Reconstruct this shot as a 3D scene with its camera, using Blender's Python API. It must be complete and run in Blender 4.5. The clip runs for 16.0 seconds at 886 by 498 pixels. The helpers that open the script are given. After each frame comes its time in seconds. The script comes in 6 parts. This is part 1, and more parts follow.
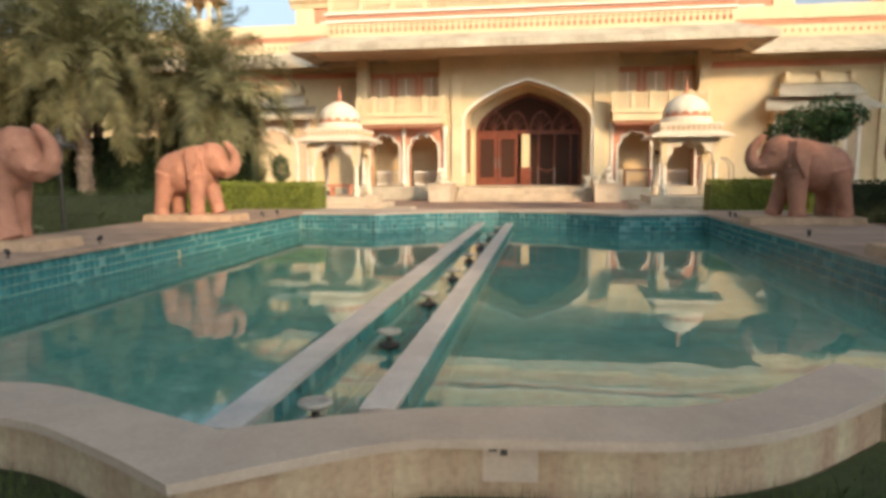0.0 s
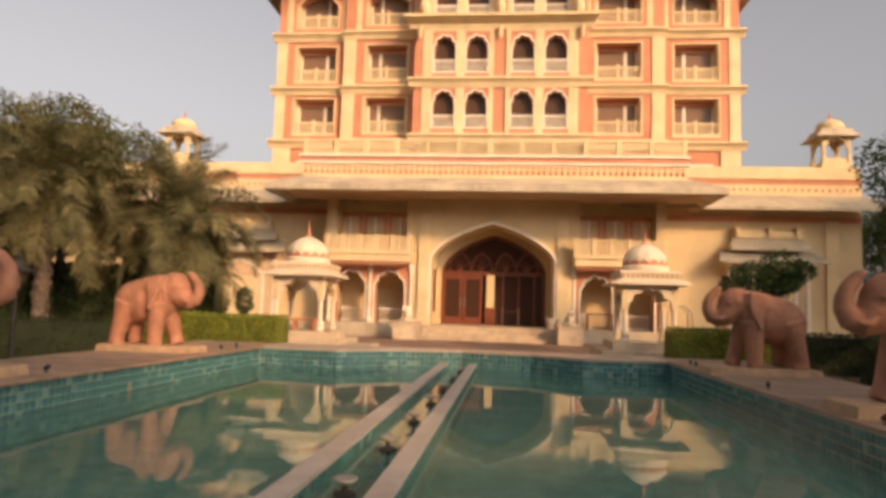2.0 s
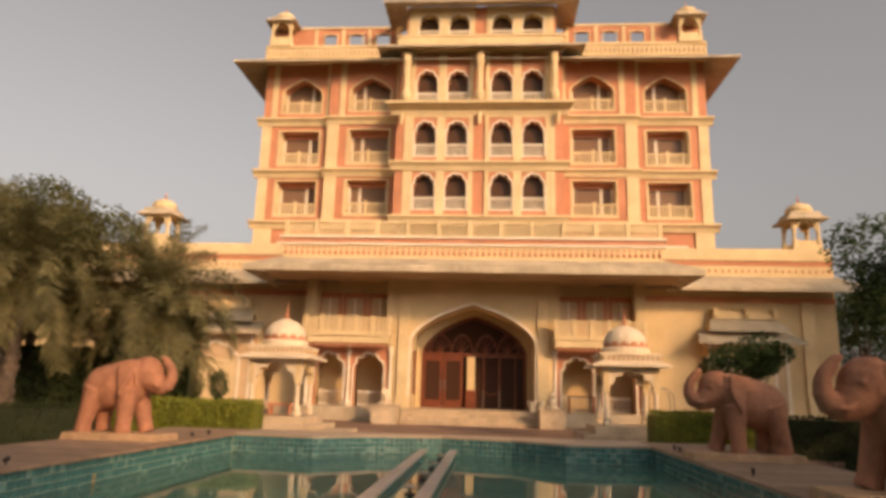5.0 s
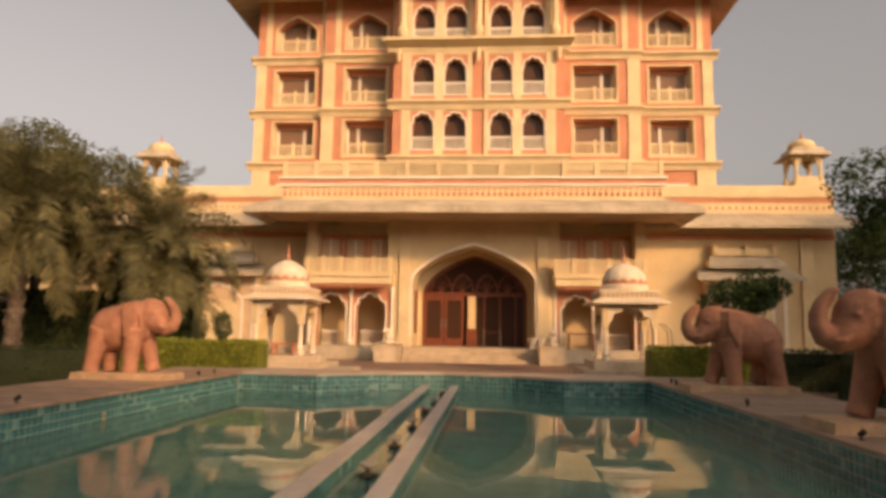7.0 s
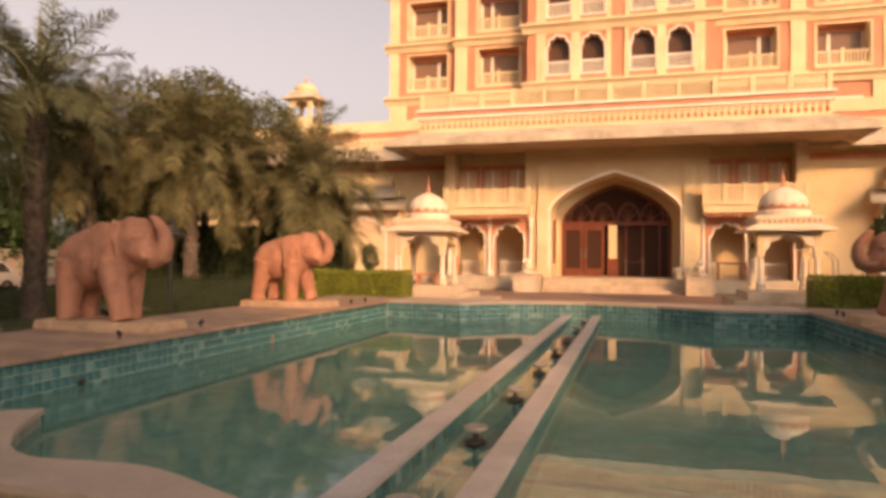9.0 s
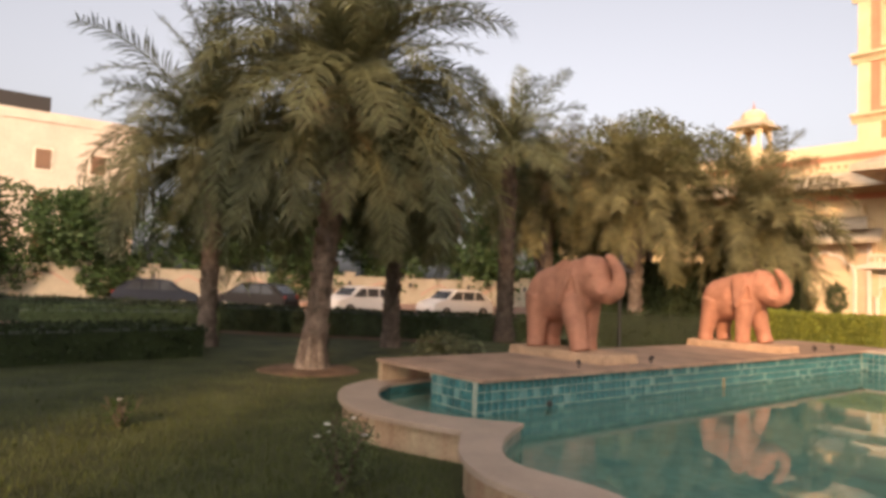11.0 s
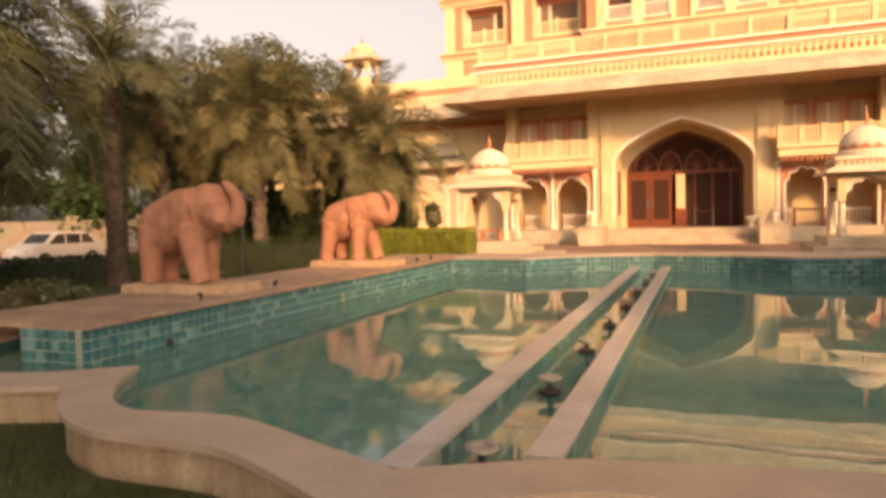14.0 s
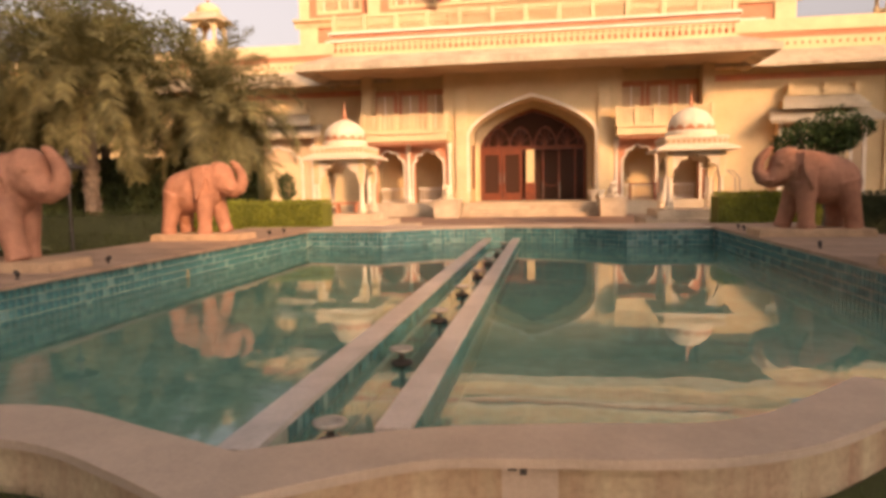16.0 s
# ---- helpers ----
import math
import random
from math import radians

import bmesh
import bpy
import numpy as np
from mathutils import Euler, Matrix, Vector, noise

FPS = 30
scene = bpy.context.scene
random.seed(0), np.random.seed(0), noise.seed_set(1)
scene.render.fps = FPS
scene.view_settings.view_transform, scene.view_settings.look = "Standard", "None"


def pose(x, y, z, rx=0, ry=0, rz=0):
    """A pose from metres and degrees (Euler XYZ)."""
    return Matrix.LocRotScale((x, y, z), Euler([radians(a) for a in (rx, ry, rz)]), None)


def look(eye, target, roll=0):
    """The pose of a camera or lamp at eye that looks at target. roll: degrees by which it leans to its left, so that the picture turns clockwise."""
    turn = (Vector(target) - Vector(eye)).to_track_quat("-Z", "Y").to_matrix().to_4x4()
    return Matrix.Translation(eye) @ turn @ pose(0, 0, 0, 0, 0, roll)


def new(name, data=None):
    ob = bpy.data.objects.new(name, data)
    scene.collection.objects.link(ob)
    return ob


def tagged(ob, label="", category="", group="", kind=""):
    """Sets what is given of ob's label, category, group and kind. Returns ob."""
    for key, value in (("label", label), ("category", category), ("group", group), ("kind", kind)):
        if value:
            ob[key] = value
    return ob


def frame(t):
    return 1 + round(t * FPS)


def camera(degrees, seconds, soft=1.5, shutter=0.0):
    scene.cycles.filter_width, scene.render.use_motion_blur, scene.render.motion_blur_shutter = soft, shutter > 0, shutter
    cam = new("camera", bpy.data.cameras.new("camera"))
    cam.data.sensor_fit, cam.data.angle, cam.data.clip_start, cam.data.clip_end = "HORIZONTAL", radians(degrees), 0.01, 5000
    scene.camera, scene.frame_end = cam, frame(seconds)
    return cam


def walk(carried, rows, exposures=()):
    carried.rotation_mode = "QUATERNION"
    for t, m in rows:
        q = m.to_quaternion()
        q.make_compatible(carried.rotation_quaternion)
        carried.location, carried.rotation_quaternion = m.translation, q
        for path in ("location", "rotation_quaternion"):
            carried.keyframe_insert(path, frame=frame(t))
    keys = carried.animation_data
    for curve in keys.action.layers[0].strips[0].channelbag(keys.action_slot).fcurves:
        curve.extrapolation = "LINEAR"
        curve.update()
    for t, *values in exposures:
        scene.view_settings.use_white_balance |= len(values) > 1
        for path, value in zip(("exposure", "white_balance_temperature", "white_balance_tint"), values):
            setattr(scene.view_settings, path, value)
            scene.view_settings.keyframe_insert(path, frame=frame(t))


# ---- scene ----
cam = camera(66.95, 16.0, soft=3.7)
PATH = [
    (0.00, 0.037, 0.062, 1.555, 83.43, 0.32, 8.71),
    (0.50, 0.046, 0.067, 1.579, 87.49, -0.28, 8.21),
    (1.00, 0.037, 0.060, 1.587, 90.91, -0.70, 7.71),
    (1.50, 0.040, 0.058, 1.592, 93.04, -1.21, 5.82),
    (2.00, 0.033, 0.047, 1.602, 95.15, -1.80, 5.72),
    (2.50, 0.023, 0.047, 1.626, 96.80, -2.25, 5.52),
    (3.00, 0.029, 0.048, 1.638, 98.26, -1.95, 4.46),
    (3.50, 0.030, 0.054, 1.666, 100.42, -1.80, 4.41),
    (3.70, 0.017, 0.045, 1.667, 101.78, -2.09, 4.12),
    (4.75, 0.039, 0.034, 1.659, 102.26, -1.73, 4.02),
    (5.80, 0.074, 0.029, 1.657, 100.69, -1.15, 4.23),
    (6.00, 0.078, 0.028, 1.665, 100.94, -1.27, 4.12),
    (6.50, 0.076, 0.040, 1.625, 99.88, -1.34, 4.40),
    (7.00, 0.067, 0.053, 1.618, 96.99, -0.92, 4.21),
    (7.50, 0.069, 0.047, 1.604, 95.56, -0.84, 4.80),
    (8.00, 0.052, 0.045, 1.584, 91.72, 0.17, 5.42),
    (8.50, 0.016, 0.016, 1.595, 90.23, 0.19, 8.30),
    (9.00, -0.002, 0.013, 1.610, 90.94, -0.55, 15.88),
    (9.50, -0.058, -0.034, 1.625, 90.82, -0.84, 27.27),
    (10.00, -0.083, -0.107, 1.644, 91.94, -1.80, 37.77),
    (10.20, -0.102, -0.126, 1.641, 92.22, -1.48, 41.41),
    (11.25, -0.096, -0.180, 1.642, 93.14, -2.38, 52.98),
    (12.30, -0.075, -0.203, 1.648, 92.44, -3.00, 49.87),
    (12.50, -0.076, -0.182, 1.651, 91.83, -2.48, 45.53),
    (13.00, -0.084, -0.124, 1.629, 89.66, -1.63, 36.26),
    (13.50, -0.086, -0.069, 1.602, 88.95, 0.43, 27.49),
    (14.00, -0.056, -0.016, 1.577, 87.37, 1.47, 21.11),
    (14.50, -0.030, 0.031, 1.559, 86.57, 1.59, 16.13),
    (15.00, -0.027, 0.068, 1.559, 86.25, 1.64, 12.47),
    (15.50, -0.026, 0.084, 1.546, 85.16, 0.86, 9.06),
    (16.00, -0.021, 0.085, 1.553, 84.82, 1.06, 9.05),
]
EXPOSURES = [(0.0, 0.61, 5400, 0), (0.5, 0.43, 6700, 12), (1.5, 0.19, 7000, 18), (3.5, -0.05, 6900, 16), (6.0, -0.11, 7600, 18), (7.0, -0.06, 7600, 19), (8.5, 0.24, 7700, 25), (9.5, 0.32, 7500, 29), (10.2, 0.47, 6900, 20), (12.5, 0.71, 6500, 17), (13.2, 0.64, 7100, 20), (14.5, 0.59, 8400, 24), (16.0, 0.5, 7600, 26)]

walk(cam, [(t, pose(*p)) for t, *p in PATH], EXPOSURES)

# ---- daylight: low warm sun from the front right, hazy sky ----
SUN_AZ, SUN_EL = 42.0, 21.0
world = bpy.data.worlds.new("sky")
scene.world = world
world.use_nodes = True
wn = world.node_tree
sky = wn.nodes.new("ShaderNodeTexSky")
sky.sky_type = "NISHITA"
sky.sun_disc = False
sky.sun_elevation = radians(SUN_EL)
sky.sun_rotation = radians(180 - SUN_AZ)
sky.dust_density = 5.0
sky.air_density = 1.2
sky.ozone_density = 1.0
haze = wn.nodes.new("ShaderNodeHueSaturation")
haze.inputs["Saturation"].default_value = 0.25
wn.links.new(sky.outputs[0], haze.inputs["Color"])
wn.links.new(haze.outputs[0], wn.nodes["Background"].inputs[0])
wn.nodes["Background"].inputs[1].default_value = 0.15
sun_data = bpy.data.lights.new("sun", "SUN")
sun_data.energy = 3.5
sun_data.angle = radians(4.0)
sun_data.color = (1.0, 0.62, 0.31)
sun = new("sun", sun_data)
sun.matrix_world = look((30 * math.sin(radians(SUN_AZ)), -30 * math.cos(radians(SUN_AZ)), 30 * math.tan(radians(SUN_EL))), (0, 0, 0))


# ---- materials ----
def mat(name, color, rough=0.8, metal=0.0, var=0.12, scale=3.0, fine=60.0, bump=0.15, dark=None, per_piece=0.0, spec=0.3, streak=1.0, pale=None):
    """Painted, stone or earthy surface: broad stains, fine grain and relief."""
    m = bpy.data.materials.new(name)
    m.use_nodes = True
    nt = m.node_tree
    N, L = nt.nodes, nt.links
    b = N["Principled BSDF"]
    b.inputs["Roughness"].default_value = rough
    b.inputs["Metallic"].default_value = metal
    b.inputs["Specular IOR Level"].default_value = spec
    tc = N.new("ShaderNodeTexCoord")
    big = N.new("ShaderNodeTexNoise")
    big.inputs["Scale"].default_value = scale
    big.inputs["Detail"].default_value = 6
    big.inputs["Roughness"].default_value = 0.62
    sm = N.new("ShaderNodeTexNoise")
    sm.inputs["Scale"].default_value = fine
    sm.inputs["Detail"].default_value = 3
    if streak == 1.0:
        L.new(tc.outputs["Object"], big.inputs["Vector"])
    else:
        mp = N.new("ShaderNodeMapping")
        mp.inputs["Scale"].default_value = (1, 1, streak)
        L.new(tc.outputs["Object"], mp.inputs["Vector"])
        L.new(mp.outputs[0], big.inputs["Vector"])
    L.new(tc.outputs["Object"], sm.inputs["Vector"])
    ramp = N.new("ShaderNodeValToRGB")
    d = dark or tuple(c * (1 - 2.6 * var) for c in color)
    ramp.color_ramp.elements[0].position = 0.3
    ramp.color_ramp.elements[1].position = 0.68
    ramp.color_ramp.elements[0].color = (*[max(c, 0.004) for c in d], 1)
    ramp.color_ramp.elements[1].color = (*[min(c * (1 + var * 0.5), 0.95) for c in color], 1)
    L.new(big.outputs["Fac"], ramp.inputs["Fac"])
    mix = N.new("ShaderNodeMixRGB")
    mix.blend_type = "MULTIPLY"
    mix.inputs[0].default_value = 1.0
    r2 = N.new("ShaderNodeMapRange")
    r2.inputs[1].default_value, r2.inputs[2].default_value = 0.3, 0.7
    r2.inputs[3].default_value, r2.inputs[4].default_value = 1 - var * 1.3, 1 + var * 0.4
    L.new(sm.outputs["Fac"], r2.inputs[0])
    L.new(ramp.outputs[0], mix.inputs[1])
    L.new(r2.outputs[0], mix.inputs[2])
    out = mix.outputs[0]
    if per_piece:
        oi = N.new("ShaderNodeObjectInfo")
        geo = N.new("ShaderNodeNewGeometry")
        add = N.new("ShaderNodeMath")
        add.operation = "ADD"
        fr = N.new("ShaderNodeMath")
        fr.operation = "FRACT"
        L.new(oi.outputs["Random"], add.inputs[0])
        L.new(geo.outputs["Random Per Island"], add.inputs[1])
        L.new(add.outputs[0], fr.inputs[0])
        mr = N.new("ShaderNodeMapRange")
        mr.inputs[3].default_value, mr.inputs[4].default_value = 1 - per_piece, 1 + per_piece
        L.new(fr.outputs[0], mr.inputs[0])
        m2 = N.new("ShaderNodeMixRGB")
        m2.blend_type = "MULTIPLY"
        m2.inputs[0].default_value = 1.0
        L.new(out, m2.inputs[1])
        L.new(mr.outputs[0], m2.inputs[2])
        out = m2.outputs[0]
        if pale:
            st = N.new("ShaderNodeMapRange")
            st.inputs[1].default_value, st.inputs[2].default_value = 0.82, 0.98
            st.inputs[4].default_value = 0.55
            L.new(fr.outputs[0], st.inputs[0])
            m3 = N.new("ShaderNodeMixRGB")
            m3.inputs[2].default_value = (*pale, 1)
            L.new(st.outputs[0], m3.inputs[0])
            L.new(out, m3.inputs[1])
            out = m3.outputs[0]
    L.new(out, b.inputs["Base Color"])
    if bump:
        bp = N.new("ShaderNodeBump")
        bp.inputs["Strength"].default_value = bump
        bp.inputs["Distance"].default_value = 0.02
        L.new(sm.outputs["Fac"], bp.inputs["Height"])
        L.new(bp.outputs[0], b.inputs["Normal"])
    return m


CREAM = mat("cream_plaster", (0.72, 0.55, 0.31), 0.85, scale=0.7, fine=18, var=0.08)
YELLOW = mat("pale_yellow_plaster", (0.68, 0.51, 0.28), 0.85, scale=0.5, fine=15, var=0.08)
PINK = mat("terracotta_pink_plaster", (0.58, 0.25, 0.14), 0.85, scale=0.8, fine=18, var=0.09)
WHITE = mat("white_trim_plaster", (0.78, 0.68, 0.52), 0.8, scale=1.2, fine=22, var=0.07)
MARBLE = mat("white_marble", (0.74, 0.61, 0.43), 0.55, scale=2.0, fine=25, var=0.08)
EAVE = mat("weathered_eave_stone", (0.55, 0.45, 0.31), 0.9, scale=0.9, fine=14, var=0.14, streak=0.3)
SOFFIT = mat("ochre_soffit_plaster", (0.6, 0.43, 0.26), 0.9, scale=0.6, fine=12, var=0.08)
SANDSTONE = mat("pink_sandstone", (0.43, 0.198, 0.12), 0.85, scale=3.5, fine=45, var=0.13, bump=0.3)
DECKSTONE = mat("worn_deck_stone", (0.37, 0.25, 0.172), 0.75, scale=1.4, fine=30, var=0.16, per_piece=0.1)
CHANNELSTONE = mat("pale_grey_channel_stone", (0.5, 0.45, 0.4), 0.4, scale=2.2, fine=40, var=0.12, per_piece=0.06, spec=0.5)
COPING = mat("smooth_coping_stone", (0.46, 0.355, 0.265), 0.55, scale=1.6, fine=40, var=0.07, per_piece=0.06)
RENDERED = mat("stained_cream_render", (0.42, 0.34, 0.215), 0.9, scale=3.4, fine=25, var=0.15, dark=(0.3, 0.175, 0.11), streak=0.12)
TILE = mat("teal_glazed_tile", (0.058, 0.2, 0.2), 0.22, scale=7, fine=50, var=0.22, bump=0.05, per_piece=0.14, spec=0.5, pale=(0.24, 0.36, 0.32))
GROUT = mat("pale_grout", (0.36, 0.4, 0.32), 0.9, scale=4, fine=60, var=0.2)
POOLFLOOR = mat("teal_pool_floor", (0.46, 0.68, 0.58), 0.6, scale=1.0, fine=9, var=0.2)
PAVING = mat("red_sandstone_paving", (0.36, 0.225, 0.16), 0.85, scale=0.8, fine=25, var=0.16, per_piece=0.12)
LAWN = mat("dark_lawn", (0.078, 0.09, 0.03), 0.95, scale=1.1, fine=60, var=0.25, bump=0.5)
EARTH = mat("bare_earth", (0.16, 0.1, 0.06), 0.95, scale=3, fine=40, var=0.2, bump=0.5)
WOOD = mat("reddish_varnished_wood", (0.22, 0.065, 0.03), 0.4, scale=4, fine=40, var=0.15)
LOBBYSHADE = mat("painted_lobby_shade", (0.03, 0.02, 0.015), 0.9, var=0.1)
METAL = mat("dull_grey_metal", (0.32, 0.29, 0.24), 0.5, metal=0.7, scale=12, var=0.15)
PALEMETAL = mat("pale_weathered_metal", (0.36, 0.33, 0.28), 0.5, metal=0.25, scale=12, var=0.15)
IRON = mat("dark_weathered_metal", (0.06, 0.055, 0.05), 0.6, metal=0.5, scale=12, var=0.15)
ASPHALT = mat("asphalt", (0.06, 0.055, 0.05), 0.9, scale=1, var=0.15)


def glass_mat(name, tint, rough=0.06):
    m = bpy.data.materials.new(name)
    m.use_nodes = True
    b = m.node_tree.nodes["Principled BSDF"]
    b.inputs["Base Color"].default_value = (*tint, 1)
    b.inputs["Roughness"].default_value = rough
    b.inputs["Specular IOR Level"].default_value = 0.6
    return m


GLASS = glass_mat("brown_window_glass", (0.2, 0.12, 0.075), 0.25)
ARCHGLASS = glass_mat("dark_brown_arch_glass", (0.085, 0.045, 0.026), 0.25)
for m in (GLASS, ARCHGLASS):
    m.node_tree.nodes["Principled BSDF"].inputs["Specular IOR Level"].default_value = 0.15
CARGLASS = glass_mat("tinted_car_glass", (0.05, 0.055, 0.06), 0.05)
CARGLASS.node_tree.nodes["Principled BSDF"].inputs["Specular IOR Level"].default_value = 1.0
DOORGLASS = glass_mat("dark_door_glass", (0.06, 0.03, 0.02), 0.12)
DOORGLASS.node_tree.nodes["Principled BSDF"].inputs["Specular IOR Level"].default_value = 0.15
STEP = mat("worn_cream_step_stone", (0.6, 0.47, 0.32), 0.7, scale=1.5, fine=20, var=0.14)


def water_mat():
    m = bpy.data.materials.new("still_pool_water")
    m.use_nodes = True
    N, L = m.node_tree.nodes, m.node_tree.links
    N.remove(N["Principled BSDF"])
    tr = N.new("ShaderNodeBsdfTransparent")
    tr.inputs[0].default_value = (0.84, 0.97, 0.94, 1)
    gl = N.new("ShaderNodeBsdfGlossy")
    gl.inputs["Roughness"].default_value = 0.012
    fr = N.new("ShaderNodeFresnel")
    fr.inputs[0].default_value = 1.6
    mx = N.new("ShaderNodeMixShader")
    tc = N.new("ShaderNodeTexCoord")
    no = N.new("ShaderNodeTexNoise")
    no.inputs["Scale"].default_value = 1.3
    no.inputs["Detail"].default_value = 2
    bp = N.new("ShaderNodeBump")
    bp.inputs["Strength"].default_value = 0.05
    bp.inputs["Distance"].default_value = 0.05
    L.new(tc.outputs["Object"], no.inputs["Vector"])
    L.new(no.outputs["Fac"], bp.inputs["Height"])
    L.new(bp.outputs[0], gl.inputs["Normal"])
    L.new(bp.outputs[0], fr.inputs["Normal"])
    L.new(fr.outputs[0], mx.inputs[0])
    murk = N.new("ShaderNodeBsdfDiffuse")
    murk.inputs[0].default_value = (0.2, 0.46, 0.36, 1)
    body = N.new("ShaderNodeMixShader")
    body.inputs[0].default_value = 0.42
    L.new(tr.outputs[0], body.inputs[1])
    L.new(murk.outputs[0], body.inputs[2])
    L.new(body.outputs[0], mx.inputs[1])
    L.new(gl.outputs[0], mx.inputs[2])
    L.new(mx.outputs[0], N["Material Output"].inputs[0])
    return m


WATER = water_mat()


# ---- building blocks ----
def part(name, bm, material, parent=None, label="", smooth=False, up=False):
    """One mesh object from a bmesh, under a thing or a part."""
    me = bpy.data.meshes.new(name)
    bmesh.ops.recalc_face_normals(bm, faces=bm.faces)
    if up:
        bm.normal_update()
        bmesh.ops.reverse_faces(bm, faces=[f for f in bm.faces if f.normal.z < 0])
    bm.to_mesh(me)
    bm.free()
    me.materials.append(material)
    if smooth:
        for p in me.polygons:
            p.use_smooth = True
    ob = new(name, me)
    if parent:
        ob.parent = parent
    if label:
        tagged(ob, label)
    return ob


def thing(name, label, category, group="", kind="", at=None):
    ob = new(name)
    if at is not None:
        ob.matrix_world = at
    return tagged(ob, label, category, group, kind)


def solo(ob, label, category, group="", kind=""):
    return tagged(ob, label, category, group, kind)


def box(bm, x0, x1, y0, y1, z0, z1):
    v = [bm.verts.new((x, y, z)) for z in (z0, z1) for y in (y0, y1) for x in (x0, x1)]
    for f in ((0, 1, 3, 2), (4, 6, 7, 5), (0, 4, 5, 1), (2, 3, 7, 6), (0, 2, 6, 4), (1, 5, 7, 3)):
        bm.faces.new([v[i] for i in f])


def boxes(*rows):
    bm = bmesh.new()
    for r in rows:
        box(bm, *r)
    return bm


def frustum(bm, cx, cy, z0, z1, hx0, hy0, hx1, hy1):
    """A four-sided block whose top has other half-widths than its base."""
    a = [bm.verts.new((cx + sx * hx0, cy + sy * hy0, z0)) for sx, sy in ((-1, -1), (1, -1), (1, 1), (-1, 1))]
    b = [bm.verts.new((cx + sx * hx1, cy + sy * hy1, z1)) for sx, sy in ((-1, -1), (1, -1), (1, 1), (-1, 1))]
    bm.faces.new(a[::-1])
    bm.faces.new(b)
    for i in range(4):
        bm.faces.new((a[i], a[(i + 1) % 4], b[(i + 1) % 4], b[i]))


def lathe(bm, cx, cy, rows, n=16, wave=0.0, lobes=0):
    """Rings of (radius, z) about a vertical axis; wave scallops the outline."""
    rings = []
    for r, z in rows:
        rings.append([bm.verts.new((cx + r * (1 + wave * abs(math.sin(lobes * math.pi * i / n))) * math.cos(2 * math.pi * i / n),
                                    cy + r * (1 + wave * abs(math.sin(lobes * math.pi * i / n))) * math.sin(2 * math.pi * i / n), z)) for i in range(n)])
    for a, b in zip(rings, rings[1:]):
        for i in range(n):
            bm.faces.new((a[i], a[(i + 1) % n], b[(i + 1) % n], b[i]))
    bm.faces.new(rings[0][::-1])
    bm.faces.new(rings[-1])


def arch(xa, xb, zs, zt, n=24, cusps=0, point=0.38, deep=0.17):
    """The line of an arch from (xa, zs) over the crown zt to (xb, zs), left to right; cusps scallop it."""
    c, h = (xa + xb) / 2, (xb - xa) / 2
    out, last = [], xa
    for i in range(n + 1):
        th = math.pi * (1 - i / n)
        u = math.cos(th)
        z = (1 - point) * math.sin(th) + point * (1 - abs(u))
        r = 1 - (deep * (1 - abs(math.sin(cusps * th / 2))) if cusps and 0 < i < n else 0)
        x = min(max(c + h * u * r, last), xb)
        last = x
        out.append((x, zs + (zt - zs) * z * r))
    return out


def arch_wall(bm, x0, x1, z0, z1, y0, y1, line, zb):
    """A wall slab x0..x1, z0..z1, y0..y1 with one opening from zb up to the arch line."""
    xa, xb = line[0][0], line[-1][0]
    box(bm, x0, xa, y0, y1, z0, z1)
    box(bm, xb, x1, y0, y1, z0, z1)
    if zb > z0:
        box(bm, xa, xb, y0, y1, z0, zb)
    for (ax, az), (bx, bz) in zip(line, line[1:]):
        if bx - ax < 1e-4:
            continue
        v = [bm.verts.new(p) for p in ((ax, y0, az), (bx, y0, bz), (bx, y0, z1), (ax, y0, z1), (ax, y1, az), (bx, y1, bz), (bx, y1, z1), (ax, y1, z1))]
        for f in ((0, 1, 2, 3), (5, 4, 7, 6), (1, 0, 4, 5), (3, 2, 6, 7)):
            bm.faces.new([v[i] for i in f])
    bmesh.ops.remove_doubles(bm, verts=bm.verts[:], dist=1e-4)


def ribbon(bm, line, w, y0, y1):
    """A raised band of width w that follows a line in the wall plane, on its outer (left-hand) side."""
    pts = [Vector((x, 0, z)) for x, z in line]
    outer = []
    for i, p in enumerate(pts):
        t = (pts[min(i + 1, len(pts) - 1)] - pts[max(i - 1, 0)])
        nrm = Vector((-t.z, 0, t.x)).normalized() if t.length > 1e-6 else Vector((0, 0, 1))
        outer.append(p + nrm * w)
    for a, b, c, d in zip(pts, pts[1:], outer[1:], outer):
        q = [bm.verts.new((p.x, y, p.z)) for y in (y0, y1) for p in (a, b, c, d)]
        for f in ((0, 1, 2, 3), (7, 6, 5, 4), (1, 0, 4, 5), (3, 2, 6, 7), (2, 1, 5, 6), (0, 3, 7, 4)):
            bm.faces.new([q[i] for i in f])
    bmesh.ops.remove_doubles(bm, verts=bm.verts[:], dist=1e-4)


def profile_x(bm, pts, x0, x1, e0=0.0, e1=0.0):
    """A moulding along x with the section pts of (y, z); e0, e1 lengthen it at the ends by a share of its projection."""
    ymax = max(p[0] for p in pts)
    a = [bm.verts.new((x0 - e0 * (ymax - y), y, z)) for y, z in pts]
    b = [bm.verts.new((x1 + e1 * (ymax - y), y, z)) for y, z in pts]
    n = len(pts)
    for i in range(n):
        bm.faces.new((a[i], a[(i + 1) % n], b[(i + 1) % n], b[i]))
    bm.faces.new(a[::-1])
    bm.faces.new(b)


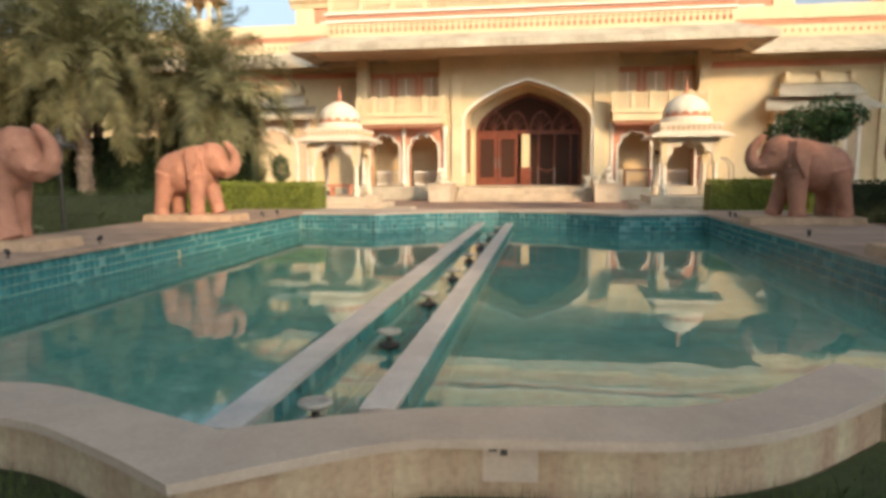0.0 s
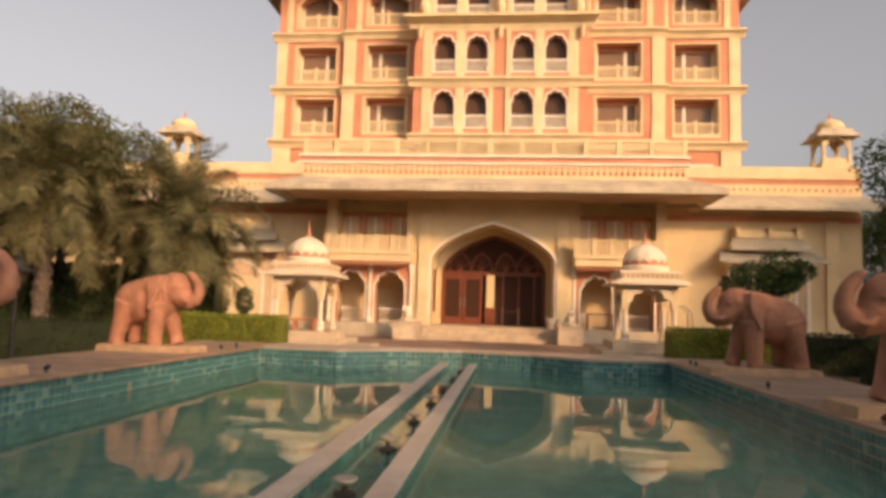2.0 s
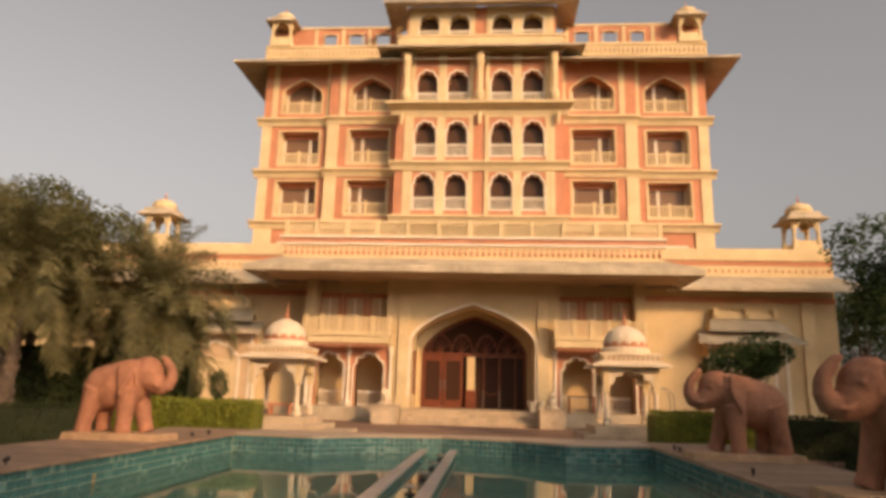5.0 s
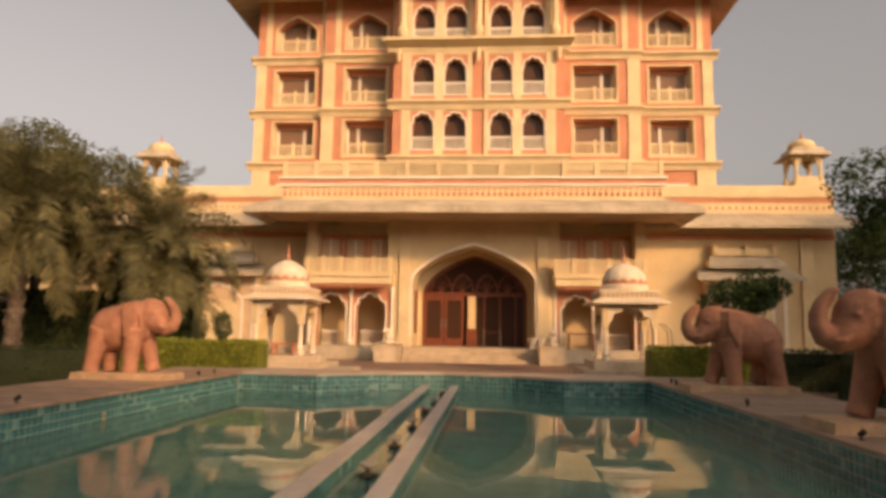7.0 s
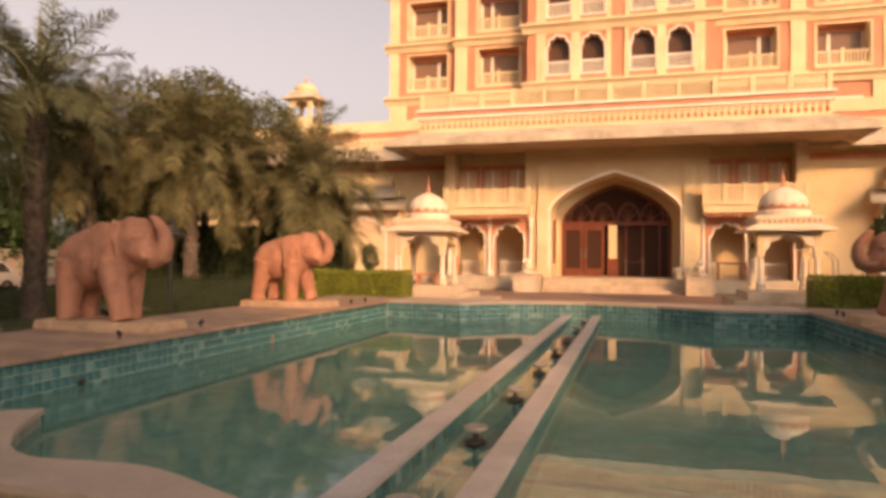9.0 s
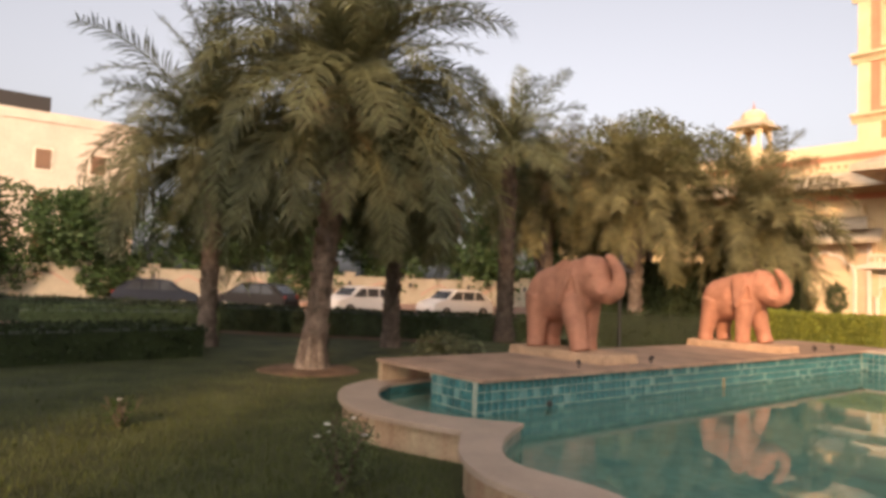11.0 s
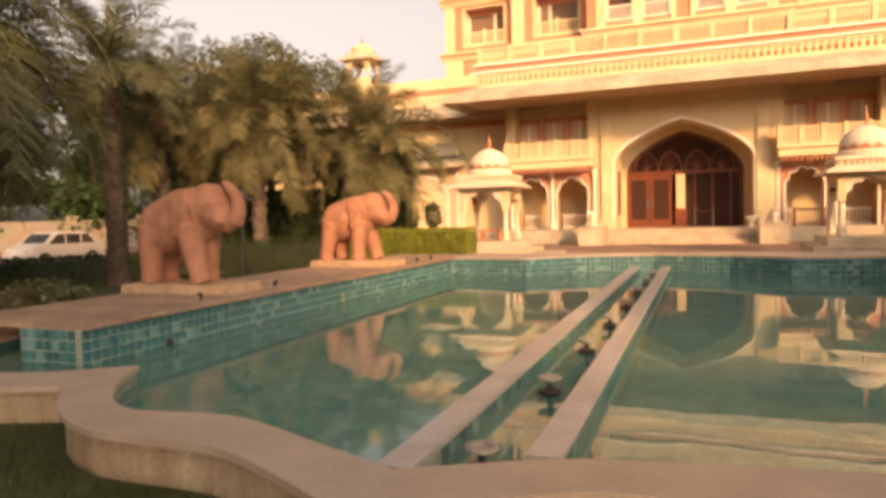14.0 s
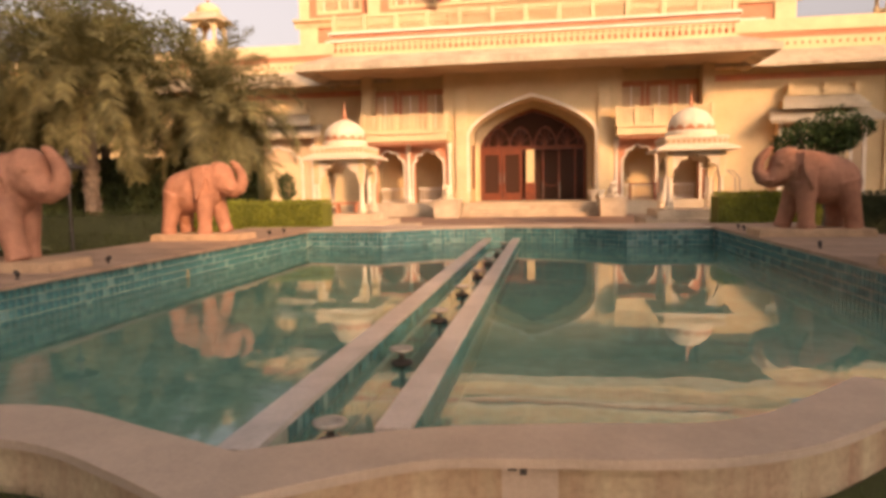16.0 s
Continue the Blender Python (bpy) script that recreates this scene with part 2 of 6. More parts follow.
def rail(parent, x0, x1, y, z0, z1, pitch=0.13, posts=0, material=None):
    """A balustrade along x: bottom and top rail, posts, slim balusters."""
    m = material or WHITE
    h = z1 - z0
    bal = part("balustrade", boxes((x0, x1, y - 0.06, y + 0.06, z1 - 0.1 * h, z1)), m, parent)
    part("bottom_rail", boxes((x0, x1, y - 0.05, y + 0.05, z0, z0 + 0.12 * h)), m, bal)
    bm = bmesh.new()
    n = max(2, round((x1 - x0) / pitch))
    for i in range(n):
        x = x0 + (i + 0.5) * (x1 - x0) / n
        w = 0.038
        box(bm, x - w, x + w, y - 0.025, y + 0.025, z0 + 0.12 * h, z1 - 0.1 * h)
    tagged(part("baluster_infill", bm, m, bal), kind="stuff")
    if posts:
        for i in range(posts + 1):
            x = x0 + i * (x1 - x0) / posts
            part("post", boxes((x - 0.09, x + 0.09, y - 0.09, y + 0.09, z0, z1 + 0.06)), m, bal)
    return bal

# ---- ground ----
XC = -1.2          # the long axis of pool and porch
G = 0.22           # level of the forecourt
DECK, RIM, WL, BOT = 0.55, 0.24, 0.10, -0.3
LOW = -0.09        # level of the lawn
NX, NY = (-7.05, 4.62), 6.0   # the decks are undercut outside these lines, back to this depth


def smooth_line(pts, n=6):
    """A curve through a few plan points."""
    out = []
    for i in range(len(pts) - 1):
        p0, p1, p2, p3 = [Vector(pts[min(max(j, 0), len(pts) - 1)]) for j in (i - 1, i, i + 1, i + 2)]
        for k in range(n):
            t = k / n
            out.append(0.5 * ((2 * p1) + (p2 - p0) * t + (2 * p0 - 5 * p1 + 4 * p2 - p3) * t * t + (3 * p1 - p0 - 3 * p2 + p3) * t ** 3))
    return out + [Vector(pts[-1])]


def resample(line, n):
    d = [0.0]
    for a, b in zip(line, line[1:]):
        d.append(d[-1] + (b - a).length)
    out, j = [], 0
    for i in range(n + 1):
        s = d[-1] * i / n
        while j < len(d) - 2 and d[j + 1] < s:
            j += 1
        f = (s - d[j]) / max(d[j + 1] - d[j], 1e-9)
        out.append(line[j].lerp(line[j + 1], f))
    return out


# the bracketed near rim: four lobes, inner line and outer line, from the tip at the axis outwards
CUSP_IN, CUSP_OUT = (-1.55, 3.035), (-1.475, 2.45)
LOBES = [
    ([(-4.89, 4.66), (-4.42, 3.95), (-3.85, 3.53), (-2.96, 3.58), (-2.12, 3.27), CUSP_IN],
     [(-4.9, 3.87), (-4.32, 3.36), (-3.66, 3.06), (-2.7, 3.03), (-2.0, 2.74), CUSP_OUT]),
    ([CUSP_IN, (-0.75, 3.43), (-0.19, 3.555), (0.34, 3.63), (0.76, 3.68), (1.13, 3.87), (1.49, 4.22), (1.92, 4.67)],
     [CUSP_OUT, (-0.69, 2.99), (-0.22, 3.095), (0.29, 3.135), (0.72, 3.2), (1.15, 3.375), (1.48, 3.61), (1.99, 4.09)]),
    ([(-7.62, 5.12), (-7.1, 4.35), (-6.4, 4.07), (-5.6, 4.19), (-4.89, 4.66)],
     [(-8.3, 4.98), (-7.66, 4.2), (-6.9, 3.7), (-6.0, 3.54), (-4.9, 3.87)]),
    ([(1.92, 4.67), (2.2, 4.53), (2.95, 4.2), (3.8, 4.07), (4.5, 4.35), (5.1, 5.12)],
     [(1.99, 4.09), (2.5, 3.8), (3.4, 3.54), (4.4, 3.72), (5.2, 4.2), (5.8, 4.98)]),
]
NSEG = 28


def rim_plan(pts):
    return [(max(min(x * 1.0465, 6.0), -8.45), min(y * 1.0465, 5.1)) for x, y in pts]


lobes = [(resample(smooth_line(rim_plan(a)), NSEG), resample(smooth_line(rim_plan(b)), NSEG)) for a, b in LOBES]
order = [2, 0, 1, 3]
inner_all = [p for k in order for p in lobes[k][0]]
outer_all = [p for k in order for p in lobes[k][1]]

PL, PR, PY0, PY1 = -6.15, 3.72, 5.12, 16.4   # inner faces of the decks, their near end and the far wall
DL, DR = -8.4, 5.95                            # outer edges of the decks
FAR = [(PL, PY1), (-4.14, PY1 - 0.2), (-2.95, 17.15), (XC, 17.65), (0.55, 17.15), (1.76, PY1 - 0.2), (PR, PY1)]

# lawn and forecourt: one sheet with the basin cut out
bm = bmesh.new()
ring = [o + (i - o).normalized() * 0.06 for o, i in zip(outer_all, inner_all)] + [Vector((DR, 17.9)), Vector((DL, 17.9))]
bv = [bm.verts.new((p.x, p.y, LOW)) for p in ring]
edges = [bm.edges.new((bv[i], bv[(i + 1) % len(bv)])) for i in range(len(bv))]
sq = [bm.verts.new(p) for p in ((-90, -60, LOW), (90, -60, LOW), (90, 18.2, LOW), (-90, 18.2, LOW))]
edges += [bm.edges.new((sq[i], sq[(i + 1) % 4])) for i in range(4)]
bmesh.ops.triangle_fill(bm, use_beauty=True, use_dissolve=False, edges=edges)
far = [bm.verts.new(p) for p in ((-1500, -1500, -0.12), (1500, -1500, -0.12), (1500, 1500, -0.12), (-1500, 1500, -0.12), (-90, -60, -0.12), (90, -60, -0.12), (90, 18.2, -0.12), (-90, 18.2, -0.12))]
for i in range(4):
    bm.faces.new((far[i], far[(i + 1) % 4], far[4 + (i + 1) % 4], far[4 + i]))
ground = part("ground", bm, LAWN, up=True)
solo(ground, "dark green mown lawn round the pool", "lawn", kind="structure")
solo(part("forecourt", boxes((-60, 60, 18.1, 60, -0.2, G)), PAVING), "reddish sandstone forecourt before the porch", "pavement", kind="structure")

# ---- the pool ----
pool = thing("pool", "shallow teal tiled pool with pale stone rim", "pool", kind="structure")
bm = bmesh.new()
loop = [(p.x, p.y) for p, q in zip(inner_all, inner_all[1:] + [None]) if q is None or (q - p).length > 1e-4] + [(5.72, NY), (NX[1], NY), (NX[1], PY0), (PR, PY0), *FAR[::-1], (PL, PY0), (NX[0], PY0), (NX[0], NY), (-8.2, NY)]
vs = [bm.verts.new((x, y, BOT)) for x, y in loop]
es = [bm.edges.new((vs[i], vs[(i + 1) % len(vs)])) for i in range(len(vs))]
bmesh.ops.triangle_fill(bm, use_beauty=True, edges=es)
part("pool_floor", bm, POOLFLOOR, pool, up=True)
bm = bmesh.new()
vs = [bm.verts.new((x, y, WL)) for x, y in loop]
es = [bm.edges.new((vs[i], vs[(i + 1) % len(vs)])) for i in range(len(vs))]
bmesh.ops.triangle_fill(bm, use_beauty=True, edges=es)
solo(part("water", bm, WATER, up=True), "still clear water mirroring the palace front", "water", kind="structure")

# near rim: coping slabs over a rendered wall, tiled inside
for k in order:
    a, b = lobes[k]
    bm = bmesh.new()
    for i in range(NSEG):
        q = [a[i], a[i + 1], b[i + 1], b[i]]
        for z0, z1, g in ((RIM - 0.05, RIM, 0.0),):
            lo = [bm.verts.new((p.x, p.y, z0)) for p in q]
            hi = [bm.verts.new((p.x, p.y, z1)) for p in q]
            bm.faces.new(hi)
            bm.faces.new(lo[::-1])
            bm.faces.new((lo[0], lo[1], hi[1], hi[0]))
            bm.faces.new((lo[2], lo[3], hi[3], hi[2]))
    bmesh.ops.remove_doubles(bm, verts=bm.verts, dist=1e-4)
    part("coping", bm, COPING, pool, "pale pinkish stone coping")
    for line, name, m, z0, z1, off in ((b, "outer_wall", RENDERED, -0.2, RIM - 0.05, 0.075), (a, "inner_wall", GROUT, BOT, RIM - 0.05, -0.03)):
        bm = bmesh.new()
        mid = [(p + q) / 2 for p, q in zip(a, b)]
        ln = [p + (c - p).normalized() * abs(off) for p, c in zip(line, mid)]
        lo = [bm.verts.new((p.x, p.y, z0)) for p in ln]
        hi = [bm.verts.new((p.x, p.y, z1)) for p in ln]
        for i in range(NSEG):
            bm.faces.new((lo[i], lo[i + 1], hi[i + 1], hi[i]))
        part(name, bm, m, pool)

# patched outlet in the rendered wall of the rim
a, b = lobes[1]
i = min(range(NSEG), key=lambda k: abs(b[k].x + 0.06))
p, d = b[i], (b[i + 1] - b[i - 1]).normalized()
n_ = Vector((-d.y, d.x))
out = pose(p.x + n_.x * 0.07, p.y + n_.y * 0.07, RIM - 0.06, 0, 0, math.degrees(math.atan2(d.y, d.x)))
for name, m, rows in (("outlet_patch", COPING, [(-0.15, 0.13, -0.006, 0.02, -0.19, 0.0)]),
                      ("outlet_slot", ASPHALT, [(-0.12, -0.075, -0.008, 0.0, -0.03, -0.004), (-0.06, -0.025, -0.009, 0.0, -0.05, -0.004), (0.02, 0.09, -0.008, 0.0, -0.014, -0.004)])):
    part(name, boxes(*rows), m, pool, "pale patched outlet" if "patch" in name else "dark stained slot").matrix_basis = out

# raised decks at both sides and the far coping
for x0, x1, inner in ((DL, PL, PL), (PR, DR, PR)):
    n0, n1 = (NX[0], x1) if x0 < -5 else (x0, NX[1])
    part("deck_base", boxes((x0 + 0.05, x1 - 0.05, NY, 17.9, -0.3, DECK - 0.05)), RENDERED, pool)
    part("deck_nose", boxes((n0 + 0.01, n1 - 0.05, PY0 + 0.05, NY, -0.3, DECK - 0.05)), RENDERED, pool)
    # the rim runs on below the deck's corner
    q = [(-8.42, 5.1), (-7.97, 5.1), (-8.2, NY), (-8.42, NY)] if x0 < -5 else [(5.34, 5.1), (5.95, 5.1), (5.95, NY), (5.72, NY)]
    for name, m, za, zb in (("coping", COPING, RIM - 0.05, RIM - 0.003), ("inner_wall", TILE, BOT, RIM - 0.05)):
        bm = bmesh.new()
        lo = [bm.verts.new((x, y, za)) for x, y in q]
        hi = [bm.verts.new((x, y, zb)) for x, y in q]
        bm.faces.new(hi)
        for i in range(4):
            bm.faces.new((lo[i], lo[(i + 1) % 4], hi[(i + 1) % 4], hi[i]))
        part(name, bm, m, pool)
    e0 = x0 + 0.03 if x0 < -5 else x1 - 0.13
    part("cheek_wall", boxes((e0, e0 + 0.1, PY0 + 0.03, NY, -0.3, DECK - 0.05)), RENDERED, pool)
bm = bmesh.new()
lo = [bm.verts.new((x, y, BOT)) for x, y in FAR]
hi = [bm.verts.new((x, y, DECK - 0.05)) for x, y in FAR]
lo2 = [bm.verts.new((x, 18.1, -0.1)) for x, y in FAR]
hi2 = [bm.verts.new((x, 18.1, DECK - 0.05)) for x, y in FAR]
for i in range(len(FAR) - 1):
    bm.faces.new((lo[i], lo[i + 1], hi[i + 1], hi[i]))
    bm.faces.new((hi[i], hi[i + 1], hi2[i + 1], hi2[i]))
    bm.faces.new((hi2[i], hi2[i + 1], lo2[i + 1], lo2[i]))
part("far_wall", bm, GROUT, pool)
bm = bmesh.new()
for (ax, ay), (bx, by) in zip(FAR, FAR[1:]):
    lo = [bm.verts.new(p) for p in ((ax, ay - 0.03, DECK - 0.05), (bx, by - 0.03, DECK - 0.05), (bx, 18.15, DECK - 0.05), (ax, 18.15, DECK - 0.05))]
    hi = [bm.verts.new((v.co.x, v.co.y, DECK)) for v in lo]
    bm.faces.new(hi)
    for i in range(4):
        bm.faces.new((lo[i], lo[(i + 1) % 4], hi[(i + 1) % 4], hi[i]))
part("far_coping", bm, COPING, pool, "pale stone coping of the far end")
part("side_wall", boxes((PL - 0.1, PL, PY0 + 0.02, PY1 + 0.2, BOT, DECK - 0.05)), GROUT, pool)
part("side_wall", boxes((PR, PR + 0.1, PY0 + 0.02, PY1 + 0.2, BOT, DECK - 0.05)), GROUT, pool)
for x0, x1 in ((NX[0], PL), (PR, NX[1])):
    part("end_wall", boxes((x0, x1, PY0, PY0 + 0.06, BOT, DECK - 0.05)), GROUT, pool)
# channel walls down the axis
for x0, x1 in ((-1.74, -1.52), (-0.99, -0.79)):
    y0 = 3.2 if x0 < -1.2 else 3.6
    part("channel_wall", boxes((x0 + 0.015, x1 - 0.015, y0, 17.4, BOT, RIM - 0.04)), GROUT, pool, "teal tiled low channel wall")

# ---- hotel tower ----
TX, TY, BY = -1.0, 44.0, 42.5
FL = [12.95, 16.66, 20.5]
tower = thing("hotel_tower", "cream and terracotta hotel tower with tiered balconies", "building")


def cornice(parent, x0, x1, y, z, proj=0.45, h=0.55, m=None, ends=1.0):
    bm = bmesh.new()
    profile_x(bm, [(y + 0.1, z - h), (y - 0.12, z - h), (y - 0.2, z - 0.6 * h), (y - proj * 0.75, z - 0.35 * h), (y - proj, z - 0.25 * h), (y - proj, z), (y + 0.1, z)], x0, x1, ends * 0.8, ends * 0.8)
    return part("cornice", bm, m or CREAM, parent)


def recess_window(parent, xa, xb, z0, z1, y, arched=False, edge=0):
    """A loggia with a framed glass wall, trim and a low balustrade."""
    d = 0.85
    bm = bmesh.new()
    if arched:
        line = arch(xa, xb, z0 + 0.58 * (z1 - z0), z1, 20, cusps=0, point=0.55)
        ribbon(bm, [(xa, z0)] + line + [(xb, z0)], 0.1, y - 0.06, y + 0.05)
    else:
        for r in ((xa - 0.1, xa, z0 - 0.1, z1 + 0.1), (xb, xb + 0.1, z0 - 0.1, z1 + 0.1), (xa, xb, z1, z1 + 0.1), (xa, xb, z0 - 0.12, z0)):
            box(bm, r[0], r[1], y - 0.07, y + 0.05, r[2], r[3])
    w = part("window", bm, CREAM, parent, "recessed window with pale trim and balustrade")
    for x in (xa, xb - 0.09):
        part("reveal", boxes((x, x + 0.09, y + 0.06, y + d, z0, z1 - 0.01)), CREAM, w)
    part("pane", boxes((xa, xb, y + d, y + d + 0.04, z0, z1)), GLASS, w)
    # one wide pane and one narrow one; the mullions of a pair of bays stand side by side
    to_axis = (1 if xa + xb < 2 * TX else -1) * (1 if edge else -1)
    c = (xa + xb) / 2 + to_axis * 0.2 * (xb - xa)
    for x, h in ((xa + 0.16, 0.08), (xb - 0.16, 0.08), (c, 0.1)):
        part("mullion", boxes((x - h, x + h, y + d - 0.07, y + d - 0.005, z0, z1 - (0.3 if not arched else 0.05))), WHITE, w)
    if not arched:
        part("header", boxes((xa + 0.09, xb - 0.09, y + d - 0.09, y + d - 0.005, z1 - 0.3, z1 - 0.005)), PINK, w)
    zr = z0 + 0.36 * (z1 - z0)
    part("balustrade", boxes((xa, xb, y + 0.02, y + 0.14, zr - 0.1, zr), (xa, xb, y + 0.03, y + 0.12, z0, z0 + 0.14), ((xa + xb) / 2 - 0.09, (xa + xb) / 2 + 0.09, y + 0.0, y + 0.15, z0, zr + 0.14)), CREAM, w)
    bm = bmesh.new()
    n = 16
    for i in range(n):
        x = xa + (i + 0.5) * (xb - xa) / n
        box(bm, x - 0.04, x + 0.04, y + 0.05, y + 0.1, z0 + 0.14, zr - 0.1)
    tagged(part("baluster_infill", bm, CREAM, w), kind="stuff")
    return w


def jharokha(parent, cx, z0, y, w=1.4, h=2.55):
    """A cusped arch opening with white rim and balustrade."""
    xa, xb = cx - w / 2, cx + w / 2
    line = arch(xa, xb, z0 + 0.66 * h, z0 + h, 54, cusps=9, point=0.0, deep=0.14)
    bm = bmesh.new()
    ribbon(bm, [(xa, z0)] + line + [(xb, z0)], 0.11, y - 0.06, y + 0.05)
    a = part("arch_window", bm, WHITE, parent, "cusped arch window with white rim")
    part("pane", boxes((xa - 0.1, xb + 0.1, y + 0.55, y + 0.59, z0, z0 + h)), ARCHGLASS, a)
    zr = z0 + 0.36 * h
    part("top_rail", boxes((xa, xb, y + 0.0, y + 0.12, zr - 0.09, zr)), WHITE, a)
    part("bottom_rail", boxes((xa, xb, y + 0.0, y + 0.12, z0, z0 + 0.1)), WHITE, a)
    bm = bmesh.new()
    for i in range(8):
        x = xa + (i + 0.5) * w / 8
        box(bm, x - 0.035, x + 0.035, y + 0.03, y + 0.08, z0 + 0.1, zr - 0.09)
    tagged(part("baluster_infill", bm, WHITE, a), kind="stuff")


def holed(bm, x0, x1, z0, z1, y0, y1, xa, xb, za, zb):
    """A slab with one square opening."""
    box(bm, x0, xa, y0, y1, z0, z1)
    box(bm, xb, x1, y0, y1, z0, z1)
    box(bm, xa, xb, y0, y1, z0, za)
    box(bm, xa, xb, y0, y1, zb, z1)
    bmesh.ops.remove_doubles(bm, verts=bm.verts[:], dist=1e-4)


# body behind the loggias and the sides
part("core_wall", boxes((TX - 15.5, TX + 15.5, TY + 2.3, TY + 14, 6.0, 25.2)), YELLOW, tower)
FTOP = [16.66, 20.5, 24.95]
for s in (-1, 1):
    for fi, z in enumerate(FL):
        for lo, hi, wa, wb, y, edge in ((10.75, 15.6, 11.4, 14.28, TY + 0.35, 1), (5.6, 10.75, 6.3, 9.25, TY, 0)):
            x0, x1 = sorted((TX + s * lo, TX + s * hi))
            xa, xb = sorted((TX + s * wa, TX + s * wb))
            top = FTOP[fi] - (0.5 if fi < 2 else 0)
            bm = bmesh.new()
            arched = fi == 2
            zw0, zw1 = z + 0.42, z + (2.9 if not arched else 3.05)
            if arched:
                arch_wall(bm, x0, x1, z, top, y, y + 1.6, arch(xa, xb, zw0 + 0.58 * (zw1 - zw0), zw1, 20, point=0.55), zw0)
            else:
                holed(bm, x0, x1, z, top, y, y + 1.6, xa, xb, zw0, zw1)
            part("wall", bm, PINK, tower)
            recess_window(tower, xa, xb, zw0, zw1, y, arched, edge)
            # cream pilasters either side of the terracotta panel
            if arched:
                for p in (xa - 0.75, xb + 0.35):
                    part("pilaster", boxes((p, p + 0.4, y - 0.08, y + 0.02, z, top)), CREAM, tower)
            else:
                if edge:
                    px = sorted((TX + s * 14.95, TX + s * 15.62))
                    part("pilaster", boxes((px[0], px[1], y - 0.08, y + 0.02, z, top)), CREAM, tower)
                else:
                    px = sorted((TX + s * 9.95, TX + s * 10.78))
                    part("pilaster", boxes((px[0], px[1], y - 0.1, y + 0.02, z, top)), CREAM, tower)
            if fi < 3:
                ex = TX + s * (hi + (0.3 if edge else 0.12))
                en = TX + s * lo
                c0, c1 = sorted((ex, en))
                cornice(tower, c0, c1, y, z, ends=0.15)
    # sides of the tower
    xs = TX + s * 15.55
    part("side_wall", boxes((min(xs, xs - s * 0.4), max(xs, xs - s * 0.4), TY + 0.6, TY + 14, 6.0, 25.0)), PINK, tower)
    # strip below the lowest cornice, with its small window
    x0, x1 = sorted((TX + s * 5.6, TX + s * 15.5))
    part("wall", boxes((x0, x1, TY + 0.4, TY + 1.7, 8.0, 12.4)), PINK, tower)
    px = sorted((TX + s * 14.4, TX + s * 15.62))
    part("pilaster", boxes((px[0], px[1], TY + 0.27, TY + 0.42, 8.0, 12.4)), CREAM, tower)
    px = sorted((TX + s * 11.6, TX + s * 13.9))
    lw = part("window", boxes((px[0], px[1], TY + 0.3, TY + 0.42, 11.35, 11.5)), WHITE, tower)
    part("pane", boxes((px[0], px[1], TY + 0.36, TY + 0.41, 10.4, 11.35)), GLASS, lw)

# the central bay: three visible tiers of four cusped arches, one more above the eave
ARCHX = (-3.62, -1.5, 1.5, 3.62)
for fi, z in enumerate(FL + [25.4]):
    top = (FL[1] - 0.45, FL[2] - 0.45, 24.9, 28.3)[fi]
    y = BY if fi < 2 else BY + 0.25
    hb = 5.62 if fi < 3 else 5.2
    z0 = z + 0.38
    h = 2.52 if fi < 3 else 1.95
    for i, ax in enumerate(ARCHX):
        c0, c1 = ((-4.72, -2.56), (-2.56, -0.4), (0.4, 2.56), (2.56, 4.72))[i]
        bm = bmesh.new()
        line = arch(TX + ax - 0.7, TX + ax + 0.7, z0 + 0.66 * h, z0 + h, 54, cusps=9, point=0.0, deep=0.14)
        arch_wall(bm, TX + c0, TX + c1, z, top, y, y + 1.0, line, z0)
        part("wall", bm, PINK if fi < 3 else CREAM, tower)
        jharokha(tower, TX + ax, z0, y, 1.4, h)
        for p in (c0, c1 - 0.28):
            part("pilaster", boxes((TX + p, TX + p + 0.28, y - 0.09, y + 0.02, z, top)), CREAM, tower)
        part("lintel", boxes((TX + c0 + 0.28, TX + c1 - 0.28, y - 0.07, y + 0.02, top - 0.22, top)), CREAM, tower)
    part("wall", boxes((TX - 0.4, TX + 0.4, y + 0.04, y + 1.0, z, top)), PINK, tower)
    for s in (-1, 1):
        x0, x1 = sorted((TX + s * 4.72, TX + s * hb))
        part("wall", boxes((x0, x1, y + 0.04, y + 2.2, z, top)), PINK, tower)
        x0, x1 = sorted((TX + s * 4.75, TX + s * 5.05))
        part("pilaster", boxes((x0, x1, y - 0.05, y + 0.06, z, top)), CREAM, tower)
for z, pr, ex in ((12.95, 0.4, 0.15), (16.66, 0.45, 0.2), (20.75, 0.85, 0.3)):
    cornice(tower, TX - 5.62 - ex, TX + 5.62 + ex, BY, z, proj=pr, h=0.6 if pr < 0.8 else 0.75, ends=0.5)
for s in (-1, 0, 1):
    cx = TX + s * 5.0
    bm = bmesh.new()
    lathe(bm, cx, BY - 0.45, [(0.2, 20.8), (0.3, 20.95), (0.36, 21.25), (0.3, 21.55), (0.2, 21.7), (0.23, 21.9), (0.24, 23.6), (0.32, 23.75), (0.24, 23.9), (0.34, 24.3)], 14)
    part("column", bm, CREAM, tower, "cream round column with bulbous foot", smooth=True)
for s in (-5.25, 0, 5.25):
    bm = bmesh.new()
    lathe(bm, TX + s, BY - 0.35, [(0.05, 19.2), (0.14, 19.4), (0.16, 20.05)], 8)
    part("bracket", bm, CREAM, tower)

